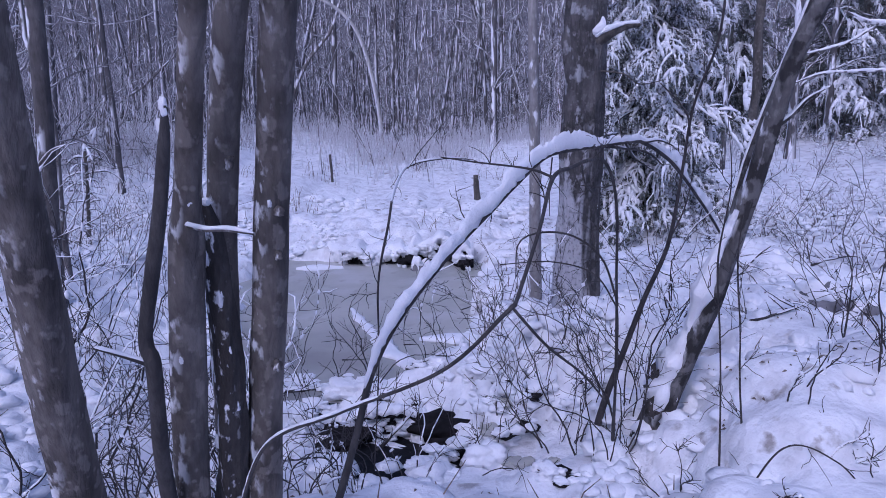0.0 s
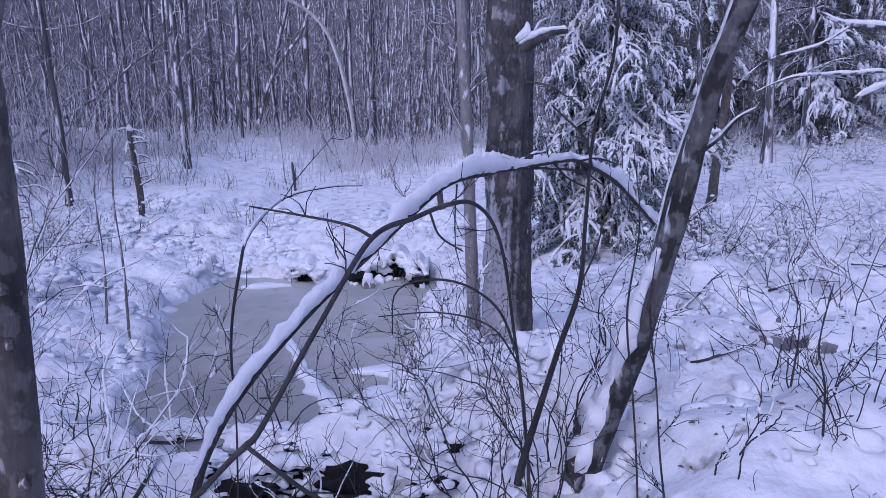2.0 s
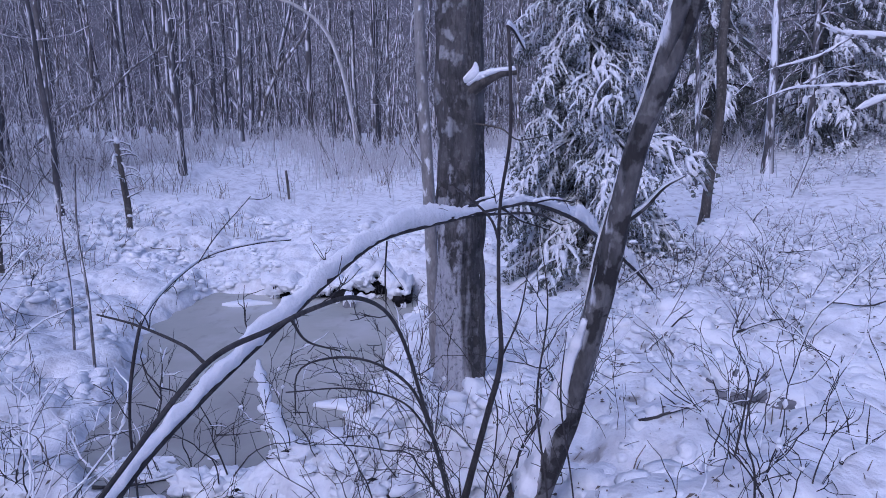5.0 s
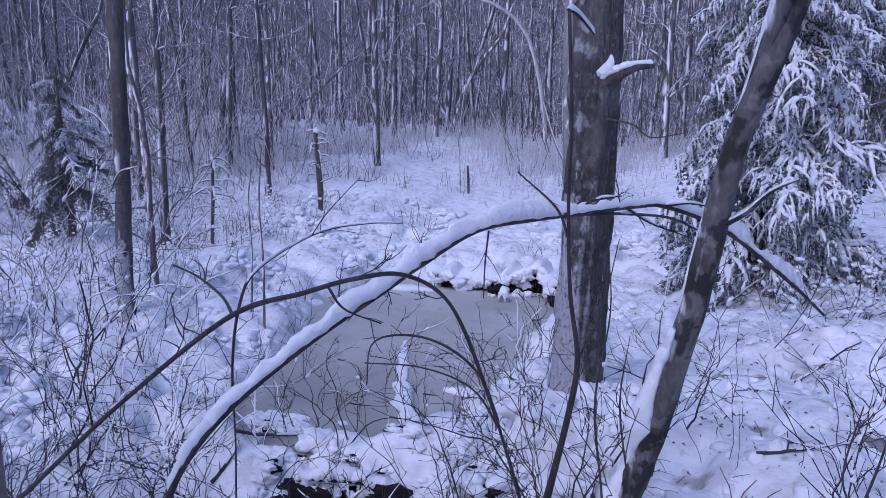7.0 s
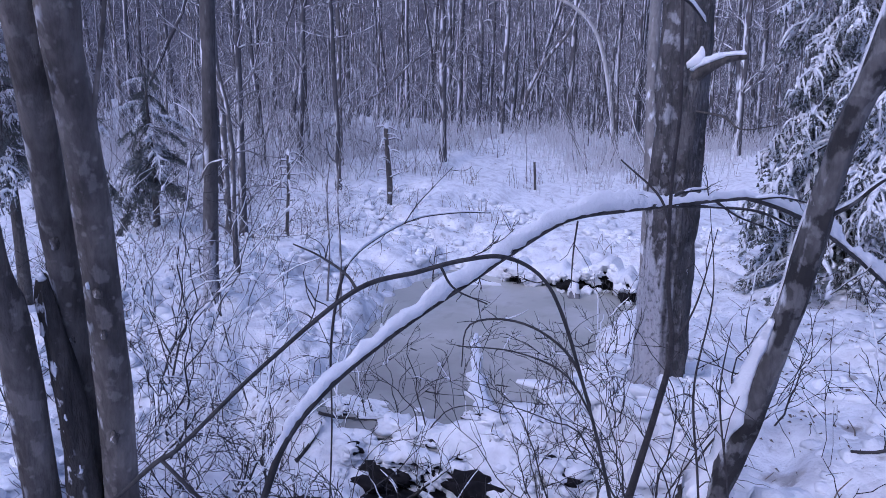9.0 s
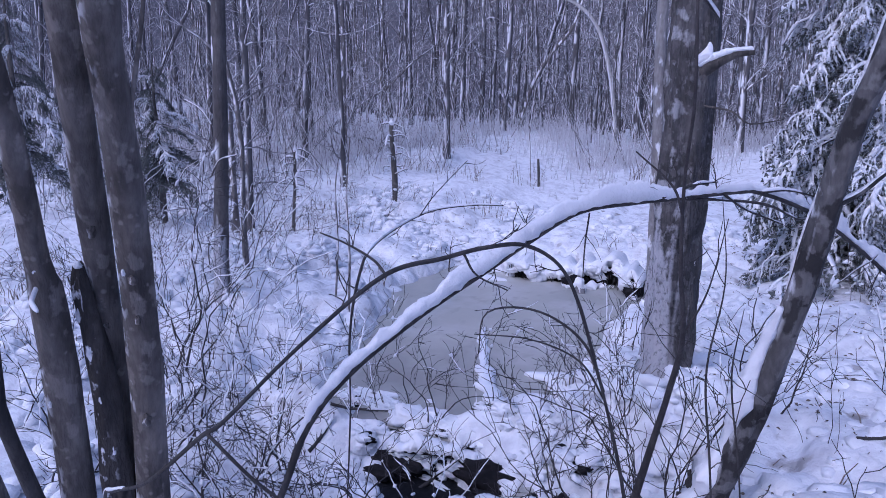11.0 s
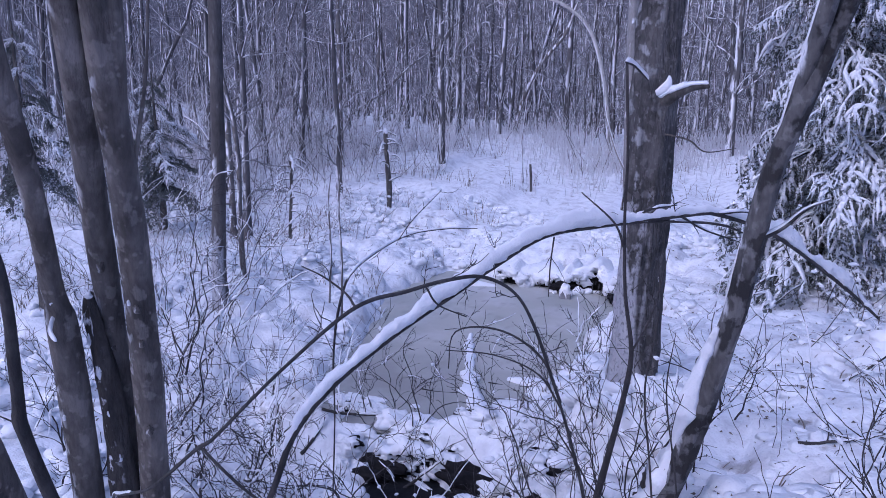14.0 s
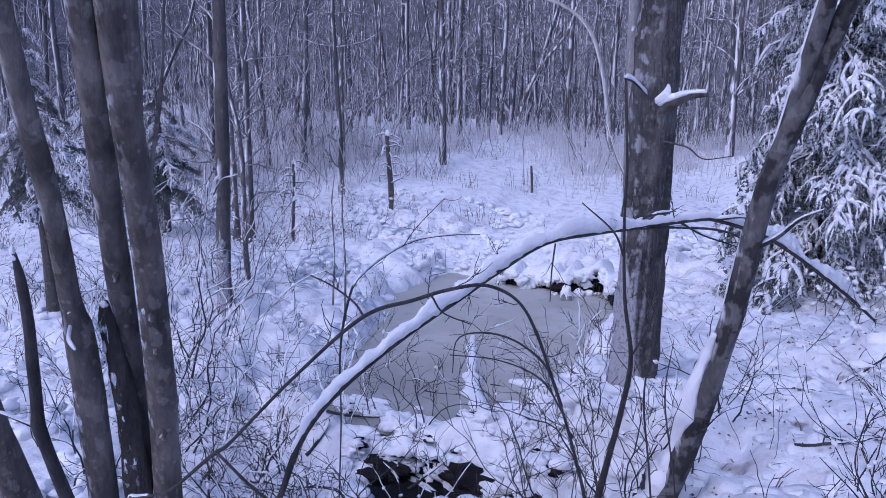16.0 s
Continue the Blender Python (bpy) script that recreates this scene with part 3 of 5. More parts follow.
make_slim("maple_tree", "grey-brown maple trunk with snow caught on a broken shoulder", [(-1.05, 2.37, -0.05, 0.085), (-1.036, 2.357, 0.2, 0.072), (-1.018, 2.345, 0.7, 0.066), (-0.969, 2.292, 1.2, 0.064), (-0.915, 2.23, 1.58, 0.063), (-0.885, 2.19, 1.7, 0.047), (-0.777, 2.062, 2.2, 0.042), (-0.633, 1.885, 2.7, 0.041), (-0.3, 1.5, 4.0, 0.036)], MAPLE, 0.14, 18, 60, group=CL,
          branches=[([(-0.92, 2.2, 1.6, 0.007), (-0.8, 2.1, 1.595, 0.006), (-0.7, 2.03, 1.605, 0.005), (-0.6, 1.98, 1.6, 0.003)], 0.9)])
make_slim("broken_stem", "black broken stem flecked with snow", [(-0.945, 2.53, -0.05, 0.075), (-0.943, 2.517, 0.2, 0.066), (-0.884, 2.447, 0.7, 0.056), (-0.872, 2.395, 1.2, 0.05), (-0.887, 2.373, 1.5, 0.045), (-0.895, 2.365, 1.6, 0.036), (-0.9, 2.36, 1.67, 0.016)], BROKEN, 0.5, 16, 60, group=CL)
make_slim("crooked_stem", "dark crooked maple stem with a kink", [(-1.14, 2.42, -0.05, 0.036), (-1.08, 2.3, 0.35, 0.031), (-1.045, 2.17, 0.74, 0.028), (-0.985, 2.05, 1.12, 0.028), (-0.985, 2.04, 1.18, 0.028), (-1.01, 2.06, 1.24, 0.024), (-0.955, 2.03, 1.45, 0.023), (-0.9, 2.0, 1.65, 0.022), (-0.845, 1.955, 1.86, 0.019), (-0.815, 1.92, 1.99, 0.008)], DARKBARK, 0.2, 16, 70, group=CL,
          branches=[([(-0.985, 2.05, 1.15, 0.012), (-1.06, 2.0, 1.2, 0.007), (-1.13, 1.96, 1.24, 0.004)], 1.0)])
make_slim("maple_tree", "leaning grey-brown maple trunk with wind-blown snow", [(-1.41, 2.33, -0.2, 0.10), (-1.375, 2.216, 0.4, 0.084), (-1.325, 2.053, 1.0, 0.078), (-1.255, 1.89, 1.6, 0.072), (-1.165, 1.672, 2.4, 0.064), (-1.0, 1.3, 3.7, 0.055)], MAPLE, 0.1, 18, 50, group=CL)

# ---- bent limbs over the pond ----
def bent_limb(name, label, rows, mat, n, snow_h, side=(), sides=10, tw=0, tl=0.4, gaps=0.0, width=1.2, steep=0.93, often=2.3, slim=1.0, lift=0.55, away=0.0, thick=1.0, side_snow=True, snow_to=99.0, bare_foot=-9.0):
    t = thing(name, label, "branch", rows[0][:3])
    base = np.array(rows[0][:3])
    p, r = trunk_points([(a - base[0], b - base[1], c - base[2], d * slim) for a, b, c, d in rows], n)
    sh = Shape()
    tube(sh, p, r * thick, sides, 0.3)
    part("stem", sh, mat, t)
    if snow_h:
        s3 = Shape()
        # the wind has thinned the snow over the bend
        thin = 1 - 0.5 * ss(0.9, 1.15, p[:, 0] + base[0]) * ss(2.05, 1.75, p[:, 0] + base[0])
        low = (p[:, 0] + base[0] < snow_to) & (p[:, 2] + base[2] > bare_foot)
        foot = 0.25 + 0.75 * ss(bare_foot, bare_foot + 0.4, p[:, 2] + base[2])
        snow_along(s3, p[low], (r * thin * foot)[low], width, snow_h, gaps, steep=steep, often=often, lift=lift, away=away)
        tagged(part("snow", s3, SNOW, t), kind="stuff")
    for rows2 in side:
        q, rr = trunk_points([(a - base[0], b - base[1], c - base[2], d) for a, b, c, d in rows2], 24)
        s2 = Shape()
        tube(s2, q, rr, 6, 0.1)
        if tw:
            twigs(s2, q, rr, 3, tl * 0.5, 1, 3, 0.5)
        ob = part("side_branch", s2, mat, t)
        if snow_h and side_snow:
            s3 = Shape()
            snow_along(s3, q, np.maximum(rr, 0.0035), 1.1, 1.1, 0.6, often=max(often, 6.0))
            if s3.n:
                tagged(part("snow", s3, SNOW, ob), kind="stuff")
    if tw:
        s4 = Shape()
        twigs(s4, p, r * 0.5, tw, tl, 2, 4, 0.8)
        tagged(part("spray", s4, TWIG, t), kind="stuff")
    return t


bent_limb("snowy_limb", "long bent limb loaded with thick snow, arching over the pond",
          [(-0.62, 2.92, -0.02, 0.034), (-0.5, 3.07, 0.4, 0.03), (-0.418, 3.175, 0.71, 0.028), (-0.273, 3.364, 0.96, 0.026), (-0.035, 3.671, 1.205, 0.023), (0.231, 4.017, 1.425, 0.021), (0.366, 4.192, 1.54, 0.02), (0.599, 4.494, 1.705, 0.02),
           (0.855, 4.825, 1.74, 0.02), (1.038, 5.064, 1.75, 0.02), (1.442, 5.587, 1.77, 0.021), (1.571, 5.754, 1.755, 0.025), (1.833, 6.094, 1.64, 0.026), (2.102, 6.443, 1.46, 0.026), (2.684, 7.198, 0.94, 0.024), (3.0, 7.6, 0.62, 0.02)],
          DARKBARK, 260, 5.3,
          [[(1.1, 5.14, 1.75, 0.012), (1.35, 5.5, 1.72, 0.011), (1.62, 5.8, 1.67, 0.01), (1.85, 6.1, 1.54, 0.006)],
           [(1.35, 5.46, 1.76, 0.01), (1.5, 5.75, 1.63, 0.008), (1.75, 6.1, 1.5, 0.005)],
           [(0.645, 4.56, 1.7, 0.006), (0.63, 4.55, 1.5, 0.005), (0.63, 4.54, 1.3, 0.003)],
           [(1.0, 5.0, 1.76, 0.01), (1.15, 5.25, 1.83, 0.009), (1.3, 5.5, 1.84, 0.005)],
           [(1.57, 5.75, 1.76, 0.014), (1.75, 5.9, 1.77, 0.009), (1.95, 6.15, 1.71, 0.005)]],
          12, 10, 0.35, -3.0, 1.25, 0.985, lift=0.72, away=0.4, thick=0.6, bare_foot=0.6)
bent_limb("arched_branch", "dark arched branch bending over and down, thinly snowed",
          [(-0.85, 2.34, 0.42, 0.012), (-0.68, 2.22, 0.78, 0.011), (-0.36, 2.02, 1.0, 0.0095), (-0.02, 1.87, 1.2, 0.0085), (0.17, 1.895, 1.37, 0.0095), (0.195, 1.91, 1.39, 0.011), (0.21, 1.95, 1.405, 0.009), (0.30, 2.2, 1.57, 0.0095), (0.39, 2.55, 1.72, 0.012), (0.5, 2.78, 1.745, 0.012), (0.6, 2.95, 1.765, 0.012), (0.70, 3.14, 1.75, 0.012),
           (0.79, 3.33, 1.64, 0.0115), (0.85, 3.48, 1.44, 0.0115), (0.91, 3.7, 1.05, 0.0125), (0.97, 3.9, 0.64, 0.0135), (1.02, 4.1, 0.2, 0.015), (1.04, 4.2, -0.05, 0.017), (1.06, 4.3, -0.45, 0.02)],
          DARKBARK, 240, 0.9,
          [[(0.39, 2.55, 1.72, 0.006), (0.3, 2.62, 1.75, 0.005), (0.1, 2.75, 1.77, 0.004), (-0.05, 2.8, 1.79, 0.003)],
           [(0.19, 1.9, 1.385, 0.005), (0.3, 1.95, 1.25, 0.005), (0.42, 2.0, 1.14, 0.004), (0.5, 2.02, 1.04, 0.003)],
           [(0.93, 3.78, 0.92, 0.008), (0.84, 3.75, 1.15, 0.007), (0.68, 3.7, 1.29, 0.006), (0.5, 3.66, 1.33, 0.0055), (0.35, 3.62, 1.28, 0.004), (0.33, 3.6, 1.08, 0.003)],
           [(0.94, 3.8, 0.86, 0.006), (0.8, 3.78, 1.06, 0.005), (0.55, 3.76, 1.14, 0.004), (0.25, 3.74, 1.13, 0.003)],
           [(0.55, 2.86, 1.75, 0.005), (0.58, 2.92, 1.66, 0.004), (0.66, 3.05, 1.58, 0.003)]],
          8, 9, 0.25, -1.0, 1.1, 0.93, 5.0, 0.7, side_snow=False, snow_to=-0.2)
bent_limb("arching_stem", "thin dark stem bowing over above the pond", [(-0.5, 3.64, -0.1, 0.004), (-0.45, 3.62, 0.6, 0.0045), (-0.44, 3.61, 1.05, 0.007), (-0.37, 3.6, 1.4, 0.0075), (-0.35, 3.75, 1.56, 0.007), (-0.31, 4.29, 1.665, 0.006), (-0.1, 4.52, 1.70, 0.005), (0.06, 4.68, 1.69, 0.0035)],
          TWIG, 50, 1.6, [[(-0.31, 4.2, 1.655, 0.004), (-0.2, 4.2, 1.8, 0.003), (-0.02, 4.25, 2.0, 0.002)]], 6, 5, 0.28, 0.35, 1.1, 0.9)
for rows, tw, tl in [([(1.54, 3.62, -0.4, 0.009), (1.486, 3.57, 0.4, 0.0075), (1.445, 3.54, 0.8, 0.007), (1.40, 3.51, 1.2, 0.006), (1.44, 3.5, 1.6, 0.004), (1.40, 3.5, 1.95, 0.002)], 5, 0.4),
                     ([(1.74, 3.74, -0.3, 0.009), (1.615, 3.62, 0.4, 0.0075), (1.56, 3.55, 0.8, 0.006), (1.5, 3.5, 1.2, 0.005), (1.52, 3.5, 1.5, 0.002)], 6, 0.35),
                     ([(2.52, 4.28, 0.05, 0.009), (2.567, 4.33, 0.33, 0.008), (2.72, 4.55, 0.7, 0.0075), (2.74, 4.6, 0.9, 0.006), (2.6, 4.5, 1.15, 0.004), (2.66, 4.5, 1.35, 0.002)], 7, 0.4),
                     ([(2.47, 3.75, 0.0, 0.01), (2.45, 3.73, 0.4, 0.009), (2.42, 3.7, 0.75, 0.007), (2.33, 3.62, 1.0, 0.005), (2.36, 3.6, 1.3, 0.003)], 8, 0.45),
                     ([(2.62, 3.8, 0.0, 0.009), (2.58, 3.76, 0.35, 0.008), (2.42, 3.72, 0.72, 0.006), (2.2, 3.7, 0.95, 0.003)], 6, 0.4),
                     ([(2.62, 3.8, 0.0, 0.008), (2.75, 3.85, 0.3, 0.007), (2.8, 3.9, 0.62, 0.005), (2.92, 3.95, 0.9, 0.002)], 6, 0.35),
                     ([(1.5, 3.37, -0.25, 0.006), (1.72, 3.3, 0.22, 0.006), (1.95, 3.2, 0.2, 0.005), (2.1, 3.1, 0.02, 0.003)], 3, 0.25),
                     ([(2.2, 3.3, 0.0, 0.006), (2.05, 3.35, 0.25, 0.005), (1.85, 3.45, 0.24, 0.004), (1.7, 3.5, 0.05, 0.003)], 3, 0.25)]:
    bent_limb("bare_stem", "thin crooked bare stem rising from the snow", rows, TWIG, 40, 0, (), 6, tw, tl, slim=0.75)
make_slim("pale_sapling", "thin pale sapling plastered with snow", [(-2.95, 7.5, -0.2, 0.016), (-2.93, 7.5, 0.6, 0.014), (-2.96, 7.5, 1.3, 0.011), (-2.9, 7.5, 2.0, 0.006)], PALE, 0.1, 8, 30)
make_slim("pale_sapling", "thin pale sapling plastered with snow", [(-3.35, 7.8, -0.2, 0.014), (-3.3, 7.8, 0.6, 0.012), (-3.32, 7.8, 1.3, 0.01), (-3.3, 7.85, 1.7, 0.005)], PALE, 0.1, 8, 30)

# ---- snow-laden hemlock ----
def bough_shape(length, seed, dense):
    """One drooping bough: a stem, side twigs with hanging sprays of needles, and clots of snow lying on them."""
    g = np.random.default_rng(seed)
    sh, sn = Shape(), Shape()
    n = 14
    s = np.linspace(0, 1, n)
    p = np.stack([s * length, (0.05 + 0.07 * g.uniform()) * length * np.sin(3.5 * s + seed), 0.1 * length * np.sin(2.2 * s + seed) * s - g.uniform(0.35, 0.75) * length * s ** 2], -1)
    r = np.linspace(0.013, 0.003, n)
    tube(sh, p, r, 4, 0, 0)
    snow_along(sn, p, np.maximum(r, 0.009), 1.2, 1.3, 0.35, sides=6, often=5.0)

    def needles(a, w, e):
        d = np.array([g.normal(0.2, 0.45), e * 0.8 + g.normal(0, 0.25), -0.7 + g.normal(0, 0.35)])
        sh.v.append(np.array([a, a + d * w, a + np.array([g.normal(0.02, 0.015), 0.01 * e, -w])]))
        sh.f.append((sh.n, sh.n + 1, sh.n + 2))
        sh.m.append(1)
        sh.n += 3

    subs = int(dense * length / 7)
    clot = []
    for k in range(4):
        bm = bmesh.new()
        bmesh.ops.create_icosphere(bm, subdivisions=1, radius=1)
        clot.append((np.array([v.co * (1 + 0.5 * noise.noise(v.co * 1.4 + Vector((7.0 * k, seed, 0)))) for v in bm.verts]), [tuple(v.index for v in f.verts) for f in bm.faces]))
        bm.free()
    for k in range(subs):
        i = int(g.uniform(0.08, 1.0) ** 0.8 * (n - 1))
        side = 1 if k % 2 else -1
        ln = length * g.uniform(0.08, 0.3) * (1.2 - 0.65 * s[i])
        an = g.uniform(0.3, 1.3)
        t = np.linspace(0, 1, 5)
        q = p[i] + np.stack([ln * math.cos(an) * t, side * ln * math.sin(an) * t, ln * (g.uniform(-0.1, 0.15) * t - g.uniform(0.2, 0.75) * t ** 2)], -1)
        tube(sh, q, np.linspace(0.005, 0.002, 5), 3, 0, 0)
        if g.uniform() < 0.9:
            snow_along(sn, q, np.full(5, 0.014 * g.uniform(0.6, 1.7)), 1.5, 1.4, -0.2, steep=1.01, sides=5, often=9.0)
        for m in range(int(g.integers(6, 13))):
            a = q[g.integers(0, 5)]
            hang = 0.03 + 0.17 * g.uniform() ** 1.3
            z = np.linspace(0, 1, 4)
            w = a + np.stack([g.normal(0.15, 0.25) * hang * z, g.normal(0, 0.3) * hang * z, -hang * (0.35 * z + 0.75 * z ** 2)], -1)
            for c in w:
                for e in (-1, 1):
                    needles(c, 0.03 * g.uniform(0.5, 1.3), e)
            if g.uniform() < 0.85:
                r1 = (0.0085 if dense > 100 else 0.013) * g.uniform(0.6, 1.6)
                tube(sn, w + [0, 0, 0.4 * r1], r1 * np.array([0.8, 1.2, 0.9, 0.3]) * g.uniform(0.7, 1.3, 4), 5, 0.35)
            for c in w[:-1]:
                if g.uniform() < 0.3:
                    v, fc = clot[g.integers(0, 4)]
                    r1 = (0.0125 if dense > 100 else 0.019) * g.uniform(0.5, 1.7)
                    sn.v.append(v * [r1, r1, r1 * g.uniform(1.3, 3.2)] + c + [0, 0, 0.3 * r1])
                    sn.f.extend(tuple(sn.n + u for u in f) for f in fc)
                    sn.m.extend([0] * len(fc))
                    sn.n += len(v)
    return sh, sn


BOUGHS, FAR_BOUGHS = [], []
for L, sd in ((1.0, 3), (1.2, 4), (0.8, 5), (1.1, 6), (0.9, 7), (1.3, 8)):
    for dense, kept in ((150, BOUGHS), (56, FAR_BOUGHS)):
        a, b = bough_shape(L, sd, dense)
        kept.append((L, a.mesh("bough", [TWIG, NEEDLE], False), b.mesh("snow", [SNOW])))


def hemlock(name, label, x, y, height, reach, whorls, seed, low=0.08, per=6, snowy=1.0):
    g = np.random.default_rng(seed)
    z = ground_z(x, y) - 0.05
    t = thing(name, label, "conifer", (x, y, z))
    sh = Shape()
    zz = np.linspace(0, height, 24)
    p = np.stack([0.03 * np.sin(zz), 0.03 * np.cos(zz * 1.3), zz], -1)
    tube(sh, p, np.linspace(0.035 + 0.012 * height, 0.01, 24), 12, 0.12)
    part("trunk", sh, OAK, t)
    for w in range(whorls):
        u = low + (0.97 - low) * w / (whorls - 1)
        for k in range(per):
            L, me_b, me_s = (BOUGHS if y < 10.2 else FAR_BOUGHS)[g.integers(0, 6)]
            ob = part("bough", me_b, None, t)
            f = reach * (1.05 - u) ** 0.6 * g.uniform(0.65, 1.2) / L
            ob.matrix_local = pose(0, 0, height * u + g.normal(0, 0.07), g.normal(0, 16), g.uniform(-14, 32), k * 360 / per + w * 41 + g.normal(0, 16)) @ Matrix.Scale(max(f, 0.18), 4)
            if g.uniform() < snowy + 0.1:
                tagged(part("snow", me_s, None, ob), kind="stuff")
    return t


hemlock("hemlock", "hemlock with drooping boughs under heavy snow", 2.7, 10.0, 7.4, 1.38, 28, 11, 0.04, 9)
for x, y, h, sd in [(8.2, 21.5, 9.0, 21), (10.6, 20.0, 8.5, 22), (12.8, 22.5, 9.5, 23), (6.6, 23.5, 9.0, 24), (15.0, 19.0, 8.5, 25)]:
    hemlock("hemlock", "tall dark hemlock on the slope, dusted with snow", x, y, h, 2.3, 17, sd, 0.1, 7, 0.22)
hemlock("young_hemlock", "young hemlock with snow on its boughs", -8.9, 10.1, 3.1, 1.15, 9, 12, 0.3, 5, 0.4)
hemlock("young_hemlock", "young snowy hemlock behind the maple clump", -5.8, 5.4, 3.4, 0.9, 9, 13, 0.5, 5, 0.45)
hemlock("young_hemlock", "sparse young hemlock in the shade of the thicket", -11.5, 10.5, 3.2, 1.5, 8, 14, 0.35, 4, 0.45)

# ---- snag and stakes ----
def snag(x, y, h, r, label, seed, cap=True, arms=8, reach=0.6, name="snag"):
    z = ground_z(x, y) - 0.05
    t = thing(name, label, "dead tree", (x, y, z))
    sh = Shape()
    zz = np.linspace(0, h, 14)
    p = np.stack([0.04 * np.sin(zz * 2 + seed), 0 * zz, zz], -1)
    tube(sh, p, np.linspace(r * 1.05, r * 0.8, 14), 12, 0.4)
    part("stem", sh, OAK, t)
    if cap:
        for k in range(arms):
            s2, s3 = Shape(), Shape()
            an = k * 2.4 + seed
            q = wander(p[-1 - (k * 9) // max(arms, 9)], (math.cos(an) + 0.5, 0.6 * math.sin(an), rng.uniform(0.1, 0.9)), reach * rng.uniform(0.5, 1.3), 10, 0.2, rng.uniform(-0.28, -0.08))
            rr = np.linspace(0.011, 0.004, len(q))
            tube(s2, q, rr, 5)
            twigs(s2, q, rr, 5, reach * 0.4, 1, 3, 0.5, -0.12, 0.2, s3)
            ob = part("side_branch", s2, DARKBARK, t)
            snow_along(s3, q, np.full(len(q), 0.015), 1.3, 1.5, -0.1, steep=1.01)
            if s3.n:
                tagged(part("snow", s3, SNOW, ob), kind="stuff")
        s4 = Shape()
        tube(s4, [p[-1] + [0, 0, -0.02], p[-1] + [0, 0, 0.05], p[-1] + [0, 0, 0.1]], [r * 0.95, r * 0.9, r * 0.3], 10, 0.3)
        part("snow_cap", s4, SNOW, t)
    return t


snag(-5.4, 13.1, 1.7, 0.055, "dark broken snag with drooping snowy twigs", 1, True, 16, 0.42)
snag(-3.4, 17.1, 0.75, 0.035, "thin dark stub poking out of the snow", 2, False)
snag(0.32, 14.4, 0.6, 0.07, "short dark stump in the snow", 3, False)
snag(-6.1, 10.6, 1.6, 0.03, "slim sapling weighed down by snowy drooping twigs", 5, True, 18, 0.5, "snowy_sapling")

# ---- boulders ----
def boulder(x, y, sx, sy, sz, seed, label):
    z = max(ground_z(x, y) + 0.1 * sz, LEVEL)
    t = thing("boulder", label, "rock", (x, y, z))
    for name, mat, up, grow in (("stone", STONE, 0.0, 1.0), ("snow_cap", SNOW, sz * 0.45, 0.98)):
        bm = bmesh.new()
        bmesh.ops.create_icosphere(bm, subdivisions=4, radius=1)
        for v in bm.verts:
            o = Vector((seed, 0 if name == "stone" else 7, 0))
            k = 1 + 0.32 * noise.noise(v.co * 1.4 + o) + 0.14 * noise.noise(v.co * 3.3 + o) + 0.06 * noise.noise(v.co * 9 + o)
            v.co = Vector((v.co.x * sx * k * grow, v.co.y * sy * k * grow, v.co.z * sz * k * (1 if name == "stone" else 0.75) + up))
        me2 = bpy.data.meshes.new(name)
        bm.to_mesh(me2)
        bm.free()
        me2.polygons.foreach_set("use_smooth", [True] * len(me2.polygons))
        me2.materials.append(mat)
        part(name, me2, None, t)
    return t


boulder(2.97, 5.32, 0.2, 0.17, 0.16, 1.0, "dark boulder under a cap of snow")
boulder(3.33, 5.3, 0.22, 0.2, 0.12, 5.0, "broad dark boulder under a cap of snow")
boulder(-0.74, 10.6, 0.1, 0.09, 0.2, 9.0, "snow-covered stone standing in the pond")

# ---- snow, ice and sticks about the outlet ----
def mound(x, y, z, sx, sy, sz, seed, name="snow_mound", label="rounded mound of fresh snow", mat=None):
    bm = bmesh.new()
    bmesh.ops.create_icosphere(bm, subdivisions=4, radius=1)
    for v in bm.verts:
        k = 1 + 0.5 * noise.noise(v.co * 1.5 + Vector((seed, 0, 0))) + 0.24 * noise.noise(v.co * 4 + Vector((seed, 3, 0))) + 0.08 * noise.noise(v.co * 11 + Vector((seed, 6, 0)))
        v.co = Vector((v.co.x * sx * k, v.co.y * sy * k, v.co.z * sz * k))
    me2 = bpy.data.meshes.new(name)
    bm.to_mesh(me2)
    bm.free()
    me2.polygons.foreach_set("use_smooth", [True] * len(me2.polygons))
    me2.materials.append(mat or SNOW)
    ob = new(name, me2)
    ob.location = (x, y, z)
    return tagged(ob, label, "snow")


mg = np.random.default_rng(91)
for i in range(46):
    u = mg.uniform()
    x, y = -1.75 + 1.95 * u + mg.normal(0, 0.05), 5.54 + 0.25 * math.sin(u * 5) * 0.3 + abs(mg.normal(0, 0.12)) - 0.1
    r = mg.uniform(0.04, 0.14)
    if in_puddle(x, y, 1.7):
        continue
    mound(x, y, LEVEL - 0.02 + 0.25 * r, r * mg.uniform(1.0, 1.6), r * mg.uniform(0.7, 1.1), r * mg.uniform(0.5, 0.8), 3.1 * i)
for i in range(26):
    a = mg.uniform(-0.4, 6.28)
    r = mg.uniform(0.06, 0.16)
    x, y = -0.47 + 0.82 * math.cos(a), 4.98 + 0.64 * math.sin(a)
    mound(x, y, max(-0.7, ground_z(x, y)) + 0.2 * r, r * mg.uniform(1.0, 1.5), r, r * 0.65, 5.3 * i)


